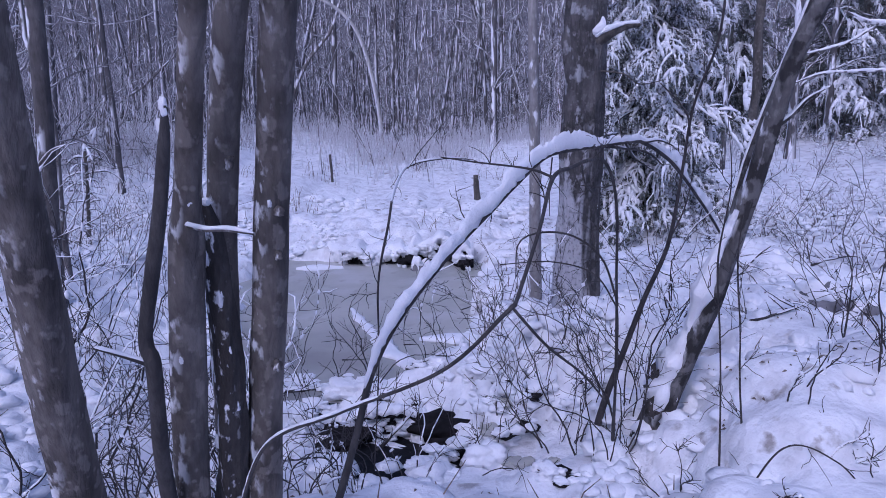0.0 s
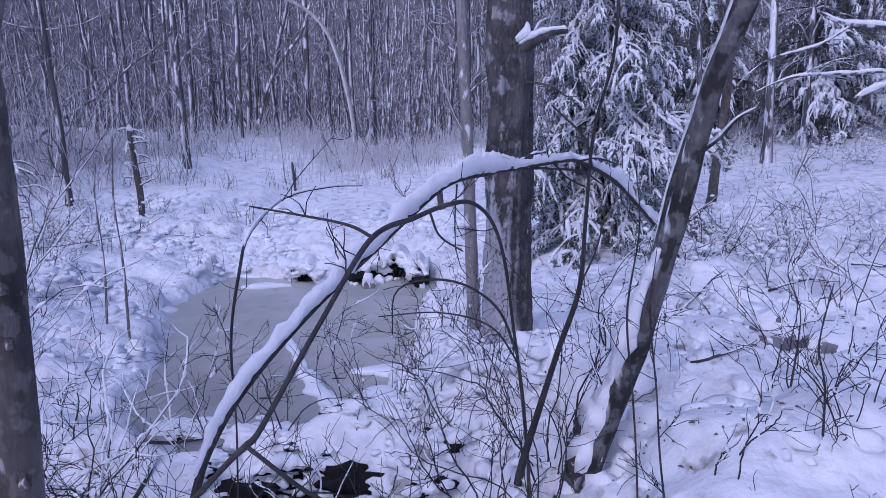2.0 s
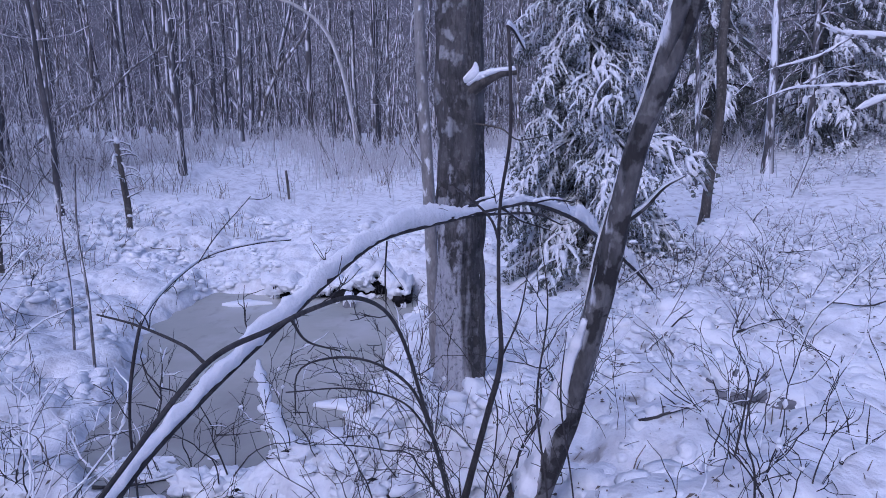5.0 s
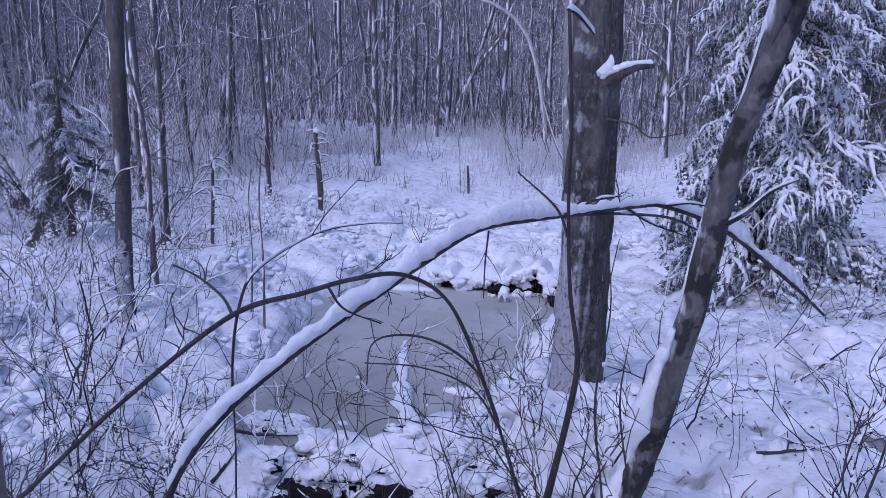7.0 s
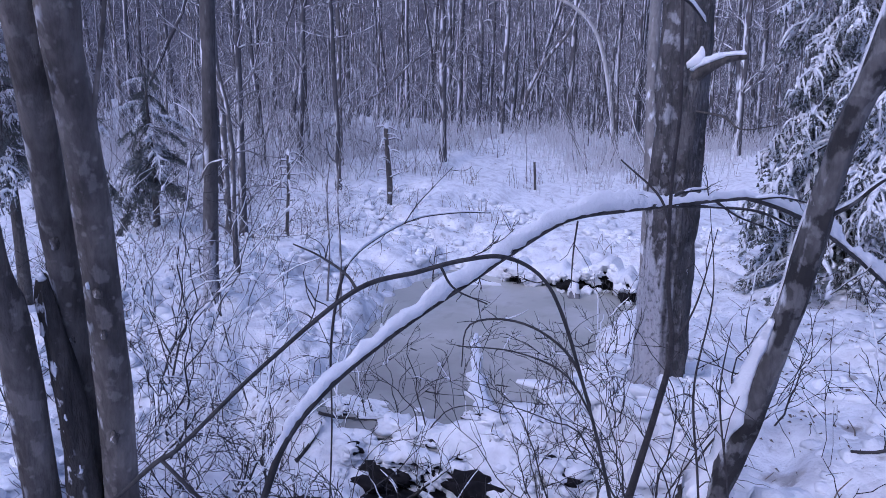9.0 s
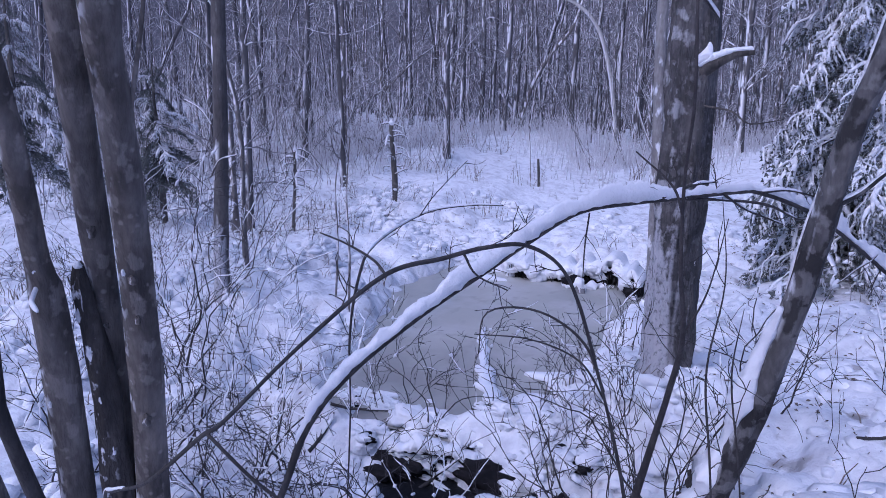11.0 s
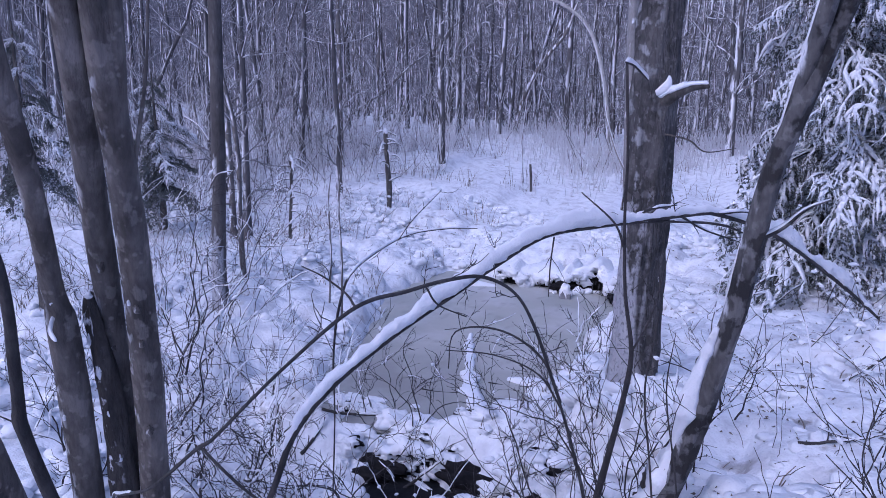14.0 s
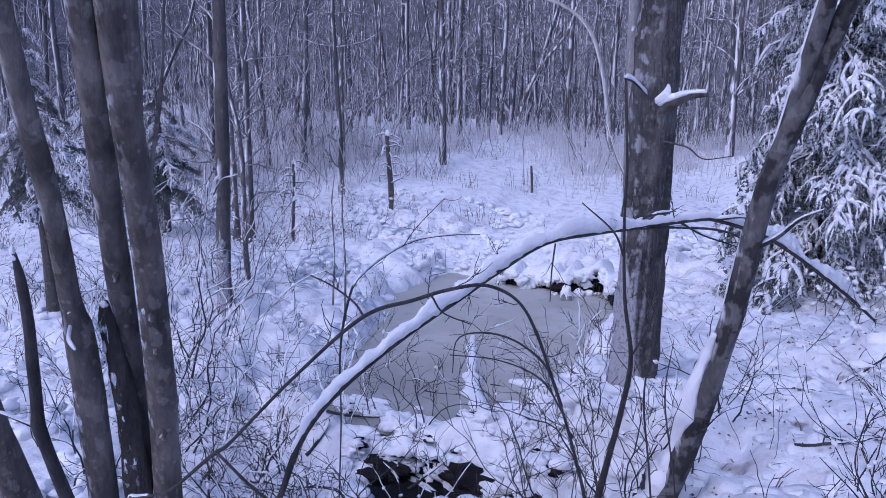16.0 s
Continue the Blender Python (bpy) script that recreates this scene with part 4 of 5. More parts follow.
for i in range(26):
    a, d = mg.uniform(0, 6.28), mg.uniform(0.72, 1.1)
    r = mg.uniform(0.025, 0.075)
    x, y = -0.47 + 0.74 * d * math.cos(a), 4.98 + 0.6 * d * math.sin(a)
    mound(x, y, -0.74 + 0.3 * r if d < 0.85 else max(-0.7, ground_z(x, y)) + 0.2 * r, r * mg.uniform(1.0, 1.7), r, r * mg.uniform(0.5, 0.9), 11.3 * i)
for i in range(70):
    u = mg.uniform() ** 1.5
    r = mg.uniform(0.02, 0.055)
    x, y = -1.9 + 2.0 * u, 5.62 + abs(mg.normal(0, 0.17))
    if in_puddle(x, y, 0.9):
        continue
    mound(x, y, LEVEL, r * mg.uniform(1.2, 2.2), r * mg.uniform(0.8, 1.4), r * mg.uniform(0.3, 0.6), 2.7 * i, "slush_lump", "small lump of snow frozen into the pond's slush")


FLOATING = [(-0.62, 6.82, 0.1, 0.42), (-0.1, 6.5, 0.5, 0.35), (-1.9, 7.4, -0.3, 0.3), (-1.2, 6.35, 0.2, 0.4), (0.0, 8.2, 0.9, 0.3)]


def ice_tongue(name, label, rows):
    """A tongue of snow-covered ice reaching into the pond, from rows of x, y and half its width."""
    c = curve([(x, y, LEVEL, w) for x, y, w in rows], 46)
    s1, rings = Shape(), []
    for k, (x, y, z, w) in enumerate(c):
        a = w * (1 + 0.45 * float(lumps(x, y, 0.16, 1)) + 0.3 * float(lumps(x, y, 0.07, 2)))
        b = w * (1 + 0.45 * float(lumps(x + 9, y, 0.16, 3)) + 0.3 * float(lumps(x + 9, y, 0.07, 4)))
        h = min(0.05, 0.5 * w) * (1 + 0.5 * float(lumps(x, y + 5, 0.12, 5)))
        rings.append([(x - a, y, z - 0.02), (x - a * 0.95, y, z + h * 0.6), (x - a * 0.4, y, z + h), (x + b * 0.4, y, z + h), (x + b * 0.95, y, z + h * 0.6), (x + b, y, z - 0.02)])
    s1.ring_strip(np.array(rings), 0, True)
    tagged(part(name, s1, SNOW), label, "ice")


ice_tongue("ice_tongue", "tongue of snow-covered ice on the pond", [(-1.42, 8.3, 0.02), (-1.33, 8.0, 0.05), (-1.06, 7.37, 0.07), (-0.93, 7.05, 0.05), (-0.85, 6.85, 0.12), (-0.63, 6.42, 0.12), (-0.38, 6.06, 0.16), (-0.22, 5.78, 0.17), (-0.18, 5.62, 0.1)])
ice_tongue("ice_floe", "thin plate of snowy ice by the shore", [(-2.5, 10.6, 0.1), (-2.45, 10.75, 0.3), (-2.4, 10.9, 0.1)])
ice_tongue("ice_floe", "thin plate of snowy ice by the bank", [(-0.05, 6.85, 0.06), (-0.08, 7.0, 0.28), (-0.05, 7.12, 0.1)])

for x, y, an, ln in FLOATING:
    t = thing("floating_stick", "thin dark stick frozen into the slush of the pond", "stick", (x, y, LEVEL + 0.005), "sticks in the pond")
    s1 = Shape()
    q = wander((0, 0, 0), (math.cos(an), math.sin(an), 0.02), ln, 9, 0.06)
    tube(s1, q, np.linspace(0.008, 0.004, len(q)), 6, 0.2)
    part("stem", s1, DARKBARK, t)
sg = np.random.default_rng(19)
for i in range(15):
    x, y = sg.uniform(-1.7, 0.4), sg.uniform(4.35, 5.85)
    an, ln, r = sg.normal(0.1, 0.5), sg.uniform(0.35, 1.1), sg.uniform(0.008, 0.022)
    dx, dy = 0.5 * ln * math.cos(an), 0.5 * ln * math.sin(an)
    za, zb = max(ground_z(x - dx, y - dy), -0.7) + 0.02, max(ground_z(x + dx, y + dy), -0.7) + 0.02
    t = thing("stick", "dark fallen stick under a little snow", "stick", (x - dx, y - dy, za), "sticks of the dam")
    p = wander((0, 0, 0), (2 * dx, 2 * dy, zb - za), ln, 14, 0.13)
    rr = np.linspace(r, r * 0.45, len(p))
    s1, s2 = Shape(), Shape()
    tube(s1, p, rr, 7, 0.3)
    twigs(s1, p, rr, 2, 0.2, 1, 4, 0.6)
    part("stem", s1, DARKBARK, t)
    snow_along(s2, p, rr, 1.3, 1.8, 0.35)
    if s2.n:
        tagged(part("snow", s2, SNOW, t), kind="stuff")



def lump(name, mat, at, size, seed, parent):
    """A rough rounded lump as a part."""
    bm = bmesh.new()
    bmesh.ops.create_icosphere(bm, subdivisions=3, radius=1)
    o = Vector((seed, 2.0, 0))
    for v in bm.verts:
        k = 1 + 0.55 * noise.noise(v.co * 1.6 + o) + 0.35 * noise.noise(v.co * 4.5 + o)
        v.co = Vector((v.co.x * size[0] * k, v.co.y * size[1] * k, v.co.z * size[2] * k))
    me2 = bpy.data.meshes.new(name)
    bm.to_mesh(me2)
    bm.free()
    me2.polygons.foreach_set("use_smooth", [True] * len(me2.polygons))
    me2.materials.append(mat)
    ob = part(name, me2, None, parent)
    ob.location = at
    return ob


# ---- undercut far bank ----
def cut_bank():
    g = np.random.default_rng(5)
    t = thing("undercut_bank", "dark undercut earth bank with ragged overhanging snow", "bank", (0, 0, 0), kind="structure")
    xs = np.arange(-2.4, 0.2, 0.035)
    ye = 11.2 + 0.26 * lumps(xs, xs * 0 + 3, 0.5, 1) + 0.16 * lumps(xs, xs * 0 + 1, 0.17, 2) - 0.5 * ss(-0.5, 0.2, xs) + 0.5 * ss(-1.9, -2.35, xs)
    hi = 0.12 * lumps(xs, xs * 0, 0.4, 3) + 0.08 * lumps(xs, xs * 0, 0.14, 4) - 0.12 * ss(-1.6, -2.35, xs) + 0.09 * ss(-1.1, -0.5, xs) - 0.04
    # the soil face holds the dark gap under the ledge in its near-black colour
    for name, mat, prof in (("soil_face", SHADED_SOIL, [(0.2, -0.6), (0.03, -0.42), (0.1, -0.32), (0.02, -0.24), (0.5, -0.2)]),
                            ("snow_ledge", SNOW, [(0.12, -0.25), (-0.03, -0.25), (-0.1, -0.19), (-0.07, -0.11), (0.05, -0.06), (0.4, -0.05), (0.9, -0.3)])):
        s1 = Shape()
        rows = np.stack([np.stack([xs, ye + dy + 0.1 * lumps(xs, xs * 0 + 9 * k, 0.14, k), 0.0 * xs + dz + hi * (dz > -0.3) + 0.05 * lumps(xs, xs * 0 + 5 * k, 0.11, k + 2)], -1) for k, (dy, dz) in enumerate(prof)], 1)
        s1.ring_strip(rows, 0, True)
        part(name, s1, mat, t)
    for k in range(44):
        i = int(g.integers(2, len(xs) - 2))
        s = g.uniform(0.03, 0.1)
        low = g.uniform() < 0.14
        lump("snow_lump", SNOW, (xs[i], ye[i] - 0.08 - 0.06 * low + g.normal(0, 0.03), (LEVEL + 0.02) if low else (-0.2 + hi[i] + g.normal(0, 0.05))), (s * g.uniform(0.9, 1.6), s, s * g.uniform(0.6, 1.3)), 3.3 * k, t)
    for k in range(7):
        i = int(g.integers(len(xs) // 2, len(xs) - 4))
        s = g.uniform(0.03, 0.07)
        lump("soil_lump", SHADED_SOIL, (xs[i], ye[i] - 0.12 + g.normal(0, 0.03), -0.3 + g.normal(0, 0.05)), (s * 1.5, s, s), 7.3 * k, t)
    for k in range(46):
        x = g.uniform(-2.2, 0.1)
        y = 11.08 - 0.5 * float(ss(-0.5, 0.2, x)) + g.normal(0, 0.05)
        s1 = Shape()
        q = wander((x, y, -0.22 + g.normal(0, 0.03)), (g.normal(0, 0.3), -0.25, -1), g.uniform(0.06, 0.2), 4, 0.2)
        tube(s1, q, np.linspace(0.008, 0.003, len(q)), 4)
        part("root", s1, DARKBARK, t)


cut_bank()


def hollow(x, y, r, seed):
    """Earth and roots between lumps of snow, the hollow's shade put into the earth's near-black."""
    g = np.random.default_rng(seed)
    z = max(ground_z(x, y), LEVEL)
    t = thing("earth_hollow", "near-black earth with the hollow's shade in its colour, between lumps of snow", "bank", (x, y, z), "hollows of the bank")
    lump("earth", SHADED_SOIL, (0, 0, 0), (r * 1.3, r * 0.8, r * 0.55), seed, t)
    for k in range(5):
        a = g.uniform(0, 6.28)
        s = r * g.uniform(0.3, 0.6)
        lump("snow_lump", SNOW, (math.cos(a) * r * 1.05, math.sin(a) * r * 0.7, r * g.uniform(0.15, 0.5)), (s * 1.4, s, s * 0.75), seed + 9.1 * k, t)
    for k in range(4):
        a = g.uniform(0, 6.28)
        s1 = Shape()
        q = wander((g.normal(0, r * 0.4), g.normal(0, r * 0.4), r * 0.3), (math.cos(a), math.sin(a), 0.35), r * g.uniform(1.0, 2.2), 5, 0.3, -0.1)
        tube(s1, q, np.linspace(0.005, 0.002, len(q)), 4)
        part("root", s1, TWIG, t)


for i in range(15):
    u = mg.uniform()
    x, y = (-1.75 + 1.6 * u, mg.uniform(5.5, 5.72)) if i % 3 else (mg.uniform(-1.2, 0.3), mg.uniform(5.3, 5.45))
    hollow(x, y, mg.uniform(0.03, 0.07), 40 + i)
for i, (x, y, r) in enumerate([(0.45, 5.2, 0.08), (0.52, 5.06, 0.1), (0.25, 5.3, 0.07), (-0.35, 5.62, 0.08), (-0.5, 5.66, 0.06), (0.35, 4.75, 0.08), (-1.25, 5.05, 0.08), (0.53, 4.85, 0.07), (0.63, 4.1, 0.08), (0.72, 3.98, 0.07), (1.0, 3.6, 0.1), (1.17, 3.58, 0.09)]):
    hollow(x, y, r, 70 + i)
for x, y, z, a, b, c, sd in [(-1.02, 5.42, -0.33, 0.17, 0.12, 0.1, 1.7), (-0.78, 5.5, -0.35, 0.2, 0.12, 0.09, 4.1), (-0.42, 5.46, -0.34, 0.17, 0.12, 0.11, 6.2), (-0.12, 5.66, -0.34, 0.14, 0.1, 0.08, 2.9)]:
    mound(x, y, z, a, b, c, sd, label="large rounded mound of snow on the dam")

# wet slush soaking through the snow below the dam
for x, y, a, b, sd in [(0.3, 4.88, 0.15, 0.1, 1.3), (0.44, 4.42, 0.13, 0.08, 2.6), (0.68, 4.4, 0.07, 0.05, 3.9), (0.36, 5.0, 0.07, 0.05, 5.1)]:
    mound(x, y, ground_z(x, y) + 0.005, a, b, 0.035, sd, "slush_patch", "patch of grey wet slush in the snow", WATER)


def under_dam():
    """The cavity under the snow shelf of the dam: near-black lumps carry its shade in their colour."""
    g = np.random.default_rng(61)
    t = thing("earth_hollow", "near-black lumps with the cavity's shade in their colour, under the dam's snow shelf", "bank", (-0.47, 5.3, -0.6), "hollows of the bank")
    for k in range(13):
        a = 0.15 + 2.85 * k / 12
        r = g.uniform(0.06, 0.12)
        lump("earth", SHADED_SOIL, (-0.05 + 0.5 * math.cos(a), -0.47 + 0.42 * math.sin(a) + g.normal(0, 0.02), g.normal(0.0, 0.04)), (r * 2.2, r * 0.55, r * 0.8), 4.4 * k, t)
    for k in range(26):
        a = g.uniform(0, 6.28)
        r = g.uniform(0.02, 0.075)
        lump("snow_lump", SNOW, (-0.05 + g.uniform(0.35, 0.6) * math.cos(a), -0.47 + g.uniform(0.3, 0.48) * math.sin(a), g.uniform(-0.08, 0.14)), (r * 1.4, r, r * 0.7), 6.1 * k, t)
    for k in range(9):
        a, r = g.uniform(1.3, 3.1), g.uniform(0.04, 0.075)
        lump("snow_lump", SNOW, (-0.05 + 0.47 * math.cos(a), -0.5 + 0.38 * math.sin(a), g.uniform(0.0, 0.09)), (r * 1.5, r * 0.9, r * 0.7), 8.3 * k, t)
    return t


under_dam()
log = thing("fallen_log", "fallen log under thick snow, lying across the dam", "log", (-1.02, 5.06, -0.46))
q, rr = trunk_points([(0, 0, 0, 0.035), (0.25, 0.06, 0.03, 0.04), (0.5, 0.12, 0.02, 0.036), (0.75, 0.16, -0.02, 0.025)], 40)
s1, s2 = Shape(), Shape()
tube(s1, q, rr, 10, 0.3)
# log stem shares the near-black, so its underside blends into the cavity
part("stem", s1, SHADED_SOIL, log)
snow_along(s2, q, rr, 2.2, 2.6, -1.0, often=5.0)
tagged(part("snow", s2, SNOW, log), kind="stuff")


def on_trunk(tree, name, mat, rows):
    """Knots and patches of snow on a trunk, given as place, breadth, height and thickness."""
    for k, (x, y, z, wd, hi) in enumerate(rows):
        base = tree.location
        lump(name, mat, (x - base[0], y - base[1], z - base[2]), (wd, wd * 0.7, hi), 3.7 * k + x * 50, tree)


clump = {}
for o in scene.objects:
    if o.parent is None and o.name.split(".")[0] in ("maple_tree", "broken_stem", "crooked_stem"):
        clump[o.name] = o
on_trunk(clump["maple_tree"], "knot", MAPLE, [(-0.69, 2.45, 1.0, 0.02, 0.025), (-0.63, 2.385, 1.62, 0.018, 0.02), (-0.65, 2.41, 1.45, 0.015, 0.018)])
on_trunk(clump["maple_tree"], "snow_patch", SNOW, [(-0.66, 2.37, 1.65, 0.008, 0.014)])
on_trunk(clump["maple_tree.001"], "knot", MAPLE, [(-0.85, 2.425, 1.4, 0.016, 0.02), (-0.79, 2.35, 1.8, 0.018, 0.022)])
on_trunk(clump["maple_tree.002"], "snow_patch", SNOW, [(-0.87, 2.165, 1.68, 0.016, 0.016), (-0.895, 2.16, 1.665, 0.01, 0.01), (-0.96, 2.24, 1.3, 0.009, 0.014), (-0.975, 2.235, 1.1, 0.008, 0.014)])
on_trunk(clump["maple_tree.003"], "knot", MAPLE, [(-1.26, 1.93, 1.35, 0.025, 0.03), (-1.22, 1.8, 1.75, 0.02, 0.025)])
on_trunk(clump["maple_tree.003"], "snow_patch", SNOW, [(-1.3, 1.95, 1.5, 0.012, 0.02), (-1.26, 1.83, 1.8, 0.009, 0.02)])
on_trunk(clump["broken_stem"], "snow_patch", SNOW, [(-0.885, 2.345, 1.66, 0.02, 0.014), (-0.86, 2.345, 1.3, 0.014, 0.03), (-0.845, 2.36, 1.1, 0.012, 0.025), (-0.85, 2.4, 0.85, 0.014, 0.03), (-0.9, 2.34, 1.45, 0.012, 0.03), (-0.93, 2.4, 0.7, 0.012, 0.03)])
on_trunk(clump["crooked_stem"], "snow_cap", SNOW, [(-0.84, 1.945, 1.92, 0.018, 0.03), (-0.82, 1.92, 1.99, 0.012, 0.03)])

on_trunk(lean, "burl", BROKEN, [(1.40, 4.36, 0.22, 0.07, 0.09), (1.36, 4.38, 0.1, 0.08, 0.09), (1.43, 4.3, 0.32, 0.05, 0.07), (1.34, 4.32, 0.0, 0.07, 0.08)])

# fallen branches on the slope
fg = np.random.default_rng(44)
for x, y, an, ln in [(4.6, 9.6, 0.1, 0.5), (5.3, 9.9, -0.1, 0.6), (2.2, 4.9, 0.1, 0.5), (3.4, 6.4, 0.4, 0.8), (4.4, 6.9, -0.3, 0.9), (2.6, 6.3, 0.7, 0.6), (3.9, 8.4, 0.2, 1.0), (5.6, 8.2, -0.4, 0.9), (3.1, 4.2, 0.9, 0.6), (-4.6, 12.3, 0.2, 0.9), (-6.2, 12.6, -0.2, 0.8)]:
    z = ground_z(x, y) + 0.02
    t = thing("fallen_branch", "thin fallen branch half buried in the snow", "branch", (x, y, z), "fallen branches")
    s1, s2 = Shape(), Shape()
    ex, ey = x + ln * math.cos(an), y + ln * math.sin(an)
    q = wander((0, 0, 0), (ex - x, ey - y, ground_z(ex, ey) - z + 0.03), ln, 12, 0.1)
    rr = np.linspace(0.011, 0.004, len(q))
    tube(s1, q, rr, 6, 0.2)
    part("stem", s1, DARKBARK, t)
    for k in (4, 7, 9):
        s3 = Shape()
        q2 = wander(q[k], (fg.normal(0, 1), fg.normal(0, 1), 0.8), fg.uniform(0.1, 0.3), 5, 0.15)
        tube(s3, q2, np.linspace(0.005, 0.002, len(q2)), 4)
        part("side_branch", s3, TWIG, t)
    snow_along(s2, q, rr, 1.2, 1.3, 0.5, often=5.0)
    if s2.n:
        tagged(part("snow", s2, SNOW, t), kind="stuff")

# ---- thickets ----
def shrub(x, y, stems, height, spread, seed, label="bare thicket of thin dark stems with a little snow", depth=2, count=6, r0=0.006, snow=True, name="shrub", lean=(0, 0)):
    global rng
    keep, rng = rng, np.random.default_rng(seed)
    z = ground_z(x, y) - 0.03
    t = thing(name, label, "shrub", (x, y, z))
    for _ in range(stems):
        a, o = rng.uniform(0, 6.28), rng.uniform(0, 0.22)
        way = (math.cos(a) * spread * rng.uniform(0.2, 1) + lean[0], math.sin(a) * spread * rng.uniform(0.2, 1) + lean[1], 1)
        h = height * rng.uniform(0.55, 1.1)
        q = wander((o * math.cos(a), o * math.sin(a), 0), way, h, 14, 0.2, 0.02)
        rr = np.linspace(r0 * rng.uniform(0.55, 1.25), 0.0015, len(q))
        s1, s2 = Shape(), Shape()
        tube(s1, q, rr, 5, 0, 0, False)
        twigs(s1, q, rr, count, h * 0.35, depth, 3, 0.6, 0.02, 0.25, s2 if snow else None)
        ob = part("stem", s1, TWIG, t)
        if snow:
            snow_along(s2, q, np.maximum(rr, 0.0055 if x < -1.4 else 0.004), 1.3, 1.6, 0.55 if x < -1.4 else 0.75, steep=0.96)
            for i in rng.integers(3, len(q) - 1, 5 if x < -1.0 else 2):
                d = (q[i + 1] - q[i]) * 0.25
                tube(s2, np.array([q[i] - d, q[i], q[i] + d]) + [0, 0, 0.006], np.array([0.003, 0.013, 0.004]) * rng.uniform(0.6, 1.5), 6, 0.3)
        if s2.n:
            tagged(part("snow", s2, SNOW, ob), kind="stuff")
    rng = keep
    return t


SHRUBS = [(1.02, 4.3, 9, 1.5, 0.45, 1), (1.25, 4.6, 6, 1.6, 0.35, 2), (1.55, 4.75, 6, 1.5, 0.3, 3), (0.75, 4.7, 6, 1.1, 0.5, 4), (2.55, 3.9, 3, 1.2, 0.3, 5), (3.2, 4.6, 3, 1.2, 0.4, 6),
          (2.75, 4.9, 4, 0.8, 0.4, 7), (-0.75, 4.2, 6, 1.1, 0.5, 8), (-1.3, 4.2, 7, 1.5, 0.4, 9), (-1.9, 4.8, 7, 1.7, 0.45, 10), (-2.5, 5.2, 8, 2.0, 0.4, 11), (-2.2, 4.0, 6, 1.5, 0.45, 12),
          (-3.2, 5.9, 7, 2.2, 0.4, 13), (-2.9, 4.6, 6, 1.6, 0.45, 14), (-3.8, 6.6, 6, 1.8, 0.45, 15), (-1.2, 3.5, 6, 1.0, 0.5, 16), (-1.75, 3.2, 5, 1.1, 0.5, 17), (-0.4, 4.5, 4, 0.9, 0.5, 18),
          (-4.4, 8.0, 6, 2.0, 0.4, 19), (-5.2, 7.4, 6, 2.0, 0.4, 20), (-6.2, 8.8, 6, 2.0, 0.5, 21), (-3.2, 5.0, 6, 1.9, 0.45, 22), (4.2, 5.6, 5, 1.2, 0.5, 23), (0.3, 4.9, 4, 0.7, 0.6, 24),
          (-5.6, 10.2, 5, 1.6, 0.5, 25), (-4.8, 9.4, 4, 1.3, 0.4, 26), (1.75, 5.4, 4, 1.2, 0.3, 27), (-2.4, 3.2, 5, 1.3, 0.5, 28), (3.9, 7.2, 4, 1.0, 0.5, 29), (-6.6, 7.2, 6, 2.0, 0.5, 30), (2.0, 3.7, 4, 0.7, 0.6, 31), (2.5, 3.75, 2, 1.3, 0.25, 32), (2.6, 4.3, 3, 1.1, 0.3, 33), (1.7, 3.3, 3, 0.5, 0.9, 34), (2.25, 3.15, 3, 0.5, 0.9, 35),
          (-0.35, 4.25, 5, 0.9, 0.4, 36), (0.2, 4.55, 5, 0.9, 0.4, 37), (0.5, 5.2, 6, 1.0, 0.4, 38), (0.85, 5.25, 6, 1.1, 0.35, 39), (0.3, 6.2, 6, 0.9, 0.3, 40), (0.5, 7.2, 6, 0.8, 0.3, 41), (-0.6, 3.7, 4, 0.9, 0.5, 42),
          (1.3, 3.6, 3, 0.6, 0.7, 43), (3.6, 3.9, 4, 0.9, 0.5, 44), (4.0, 4.6, 4, 1.0, 0.5, 45)]
SHRUBS += [(-3.6, 4.1, 7, 1.6, 0.5, 81), (-4.3, 4.9, 7, 1.7, 0.5, 82), (-5.1, 5.9, 7, 1.8, 0.5, 83), (-4.6, 3.9, 6, 1.4, 0.5, 84), (-5.8, 6.6, 6, 1.8, 0.5, 85), (-3.1, 3.4, 6, 1.3, 0.5, 86)]
SHRUBS += [(-0.75, 5.45, 4, 1.2, 0.3, 71), (-0.3, 5.6, 4, 1.1, 0.35, 72), (-1.2, 5.6, 5, 1.2, 0.35, 73), (0.05, 5.5, 4, 0.9, 0.4, 74), (-1.5, 5.3, 4, 1.2, 0.4, 75)]
SHRUBS += [(-1.5, 3.9, 6, 1.3, 0.4, 51), (-1.0, 4.0, 5, 1.0, 0.45, 52), (-1.95, 3.6, 6, 1.3, 0.45, 53), (-1.2, 3.2, 5, 0.9, 0.5, 54), (-2.6, 3.7, 6, 1.5, 0.45, 55)]
for x, y, h, sd, lx in [(-2.6, 4.4, 2.4, 61, 0.5), (-3.3, 5.2, 2.6, 62, 0.55), (-2.0, 4.6, 2.0, 63, 0.5), (-4.0, 6.0, 2.6, 64, 0.4), (-1.6, 3.9, 1.7, 65, 0.35), (-3.6, 5.4, 2.4, 66, -0.3)]:
    shrub(x, y, 3, h, 0.2, sd, "long bare stems leaning out of the thicket", 2, 5, 0.01, True, "leaning_shrub", (lx, 0.1))
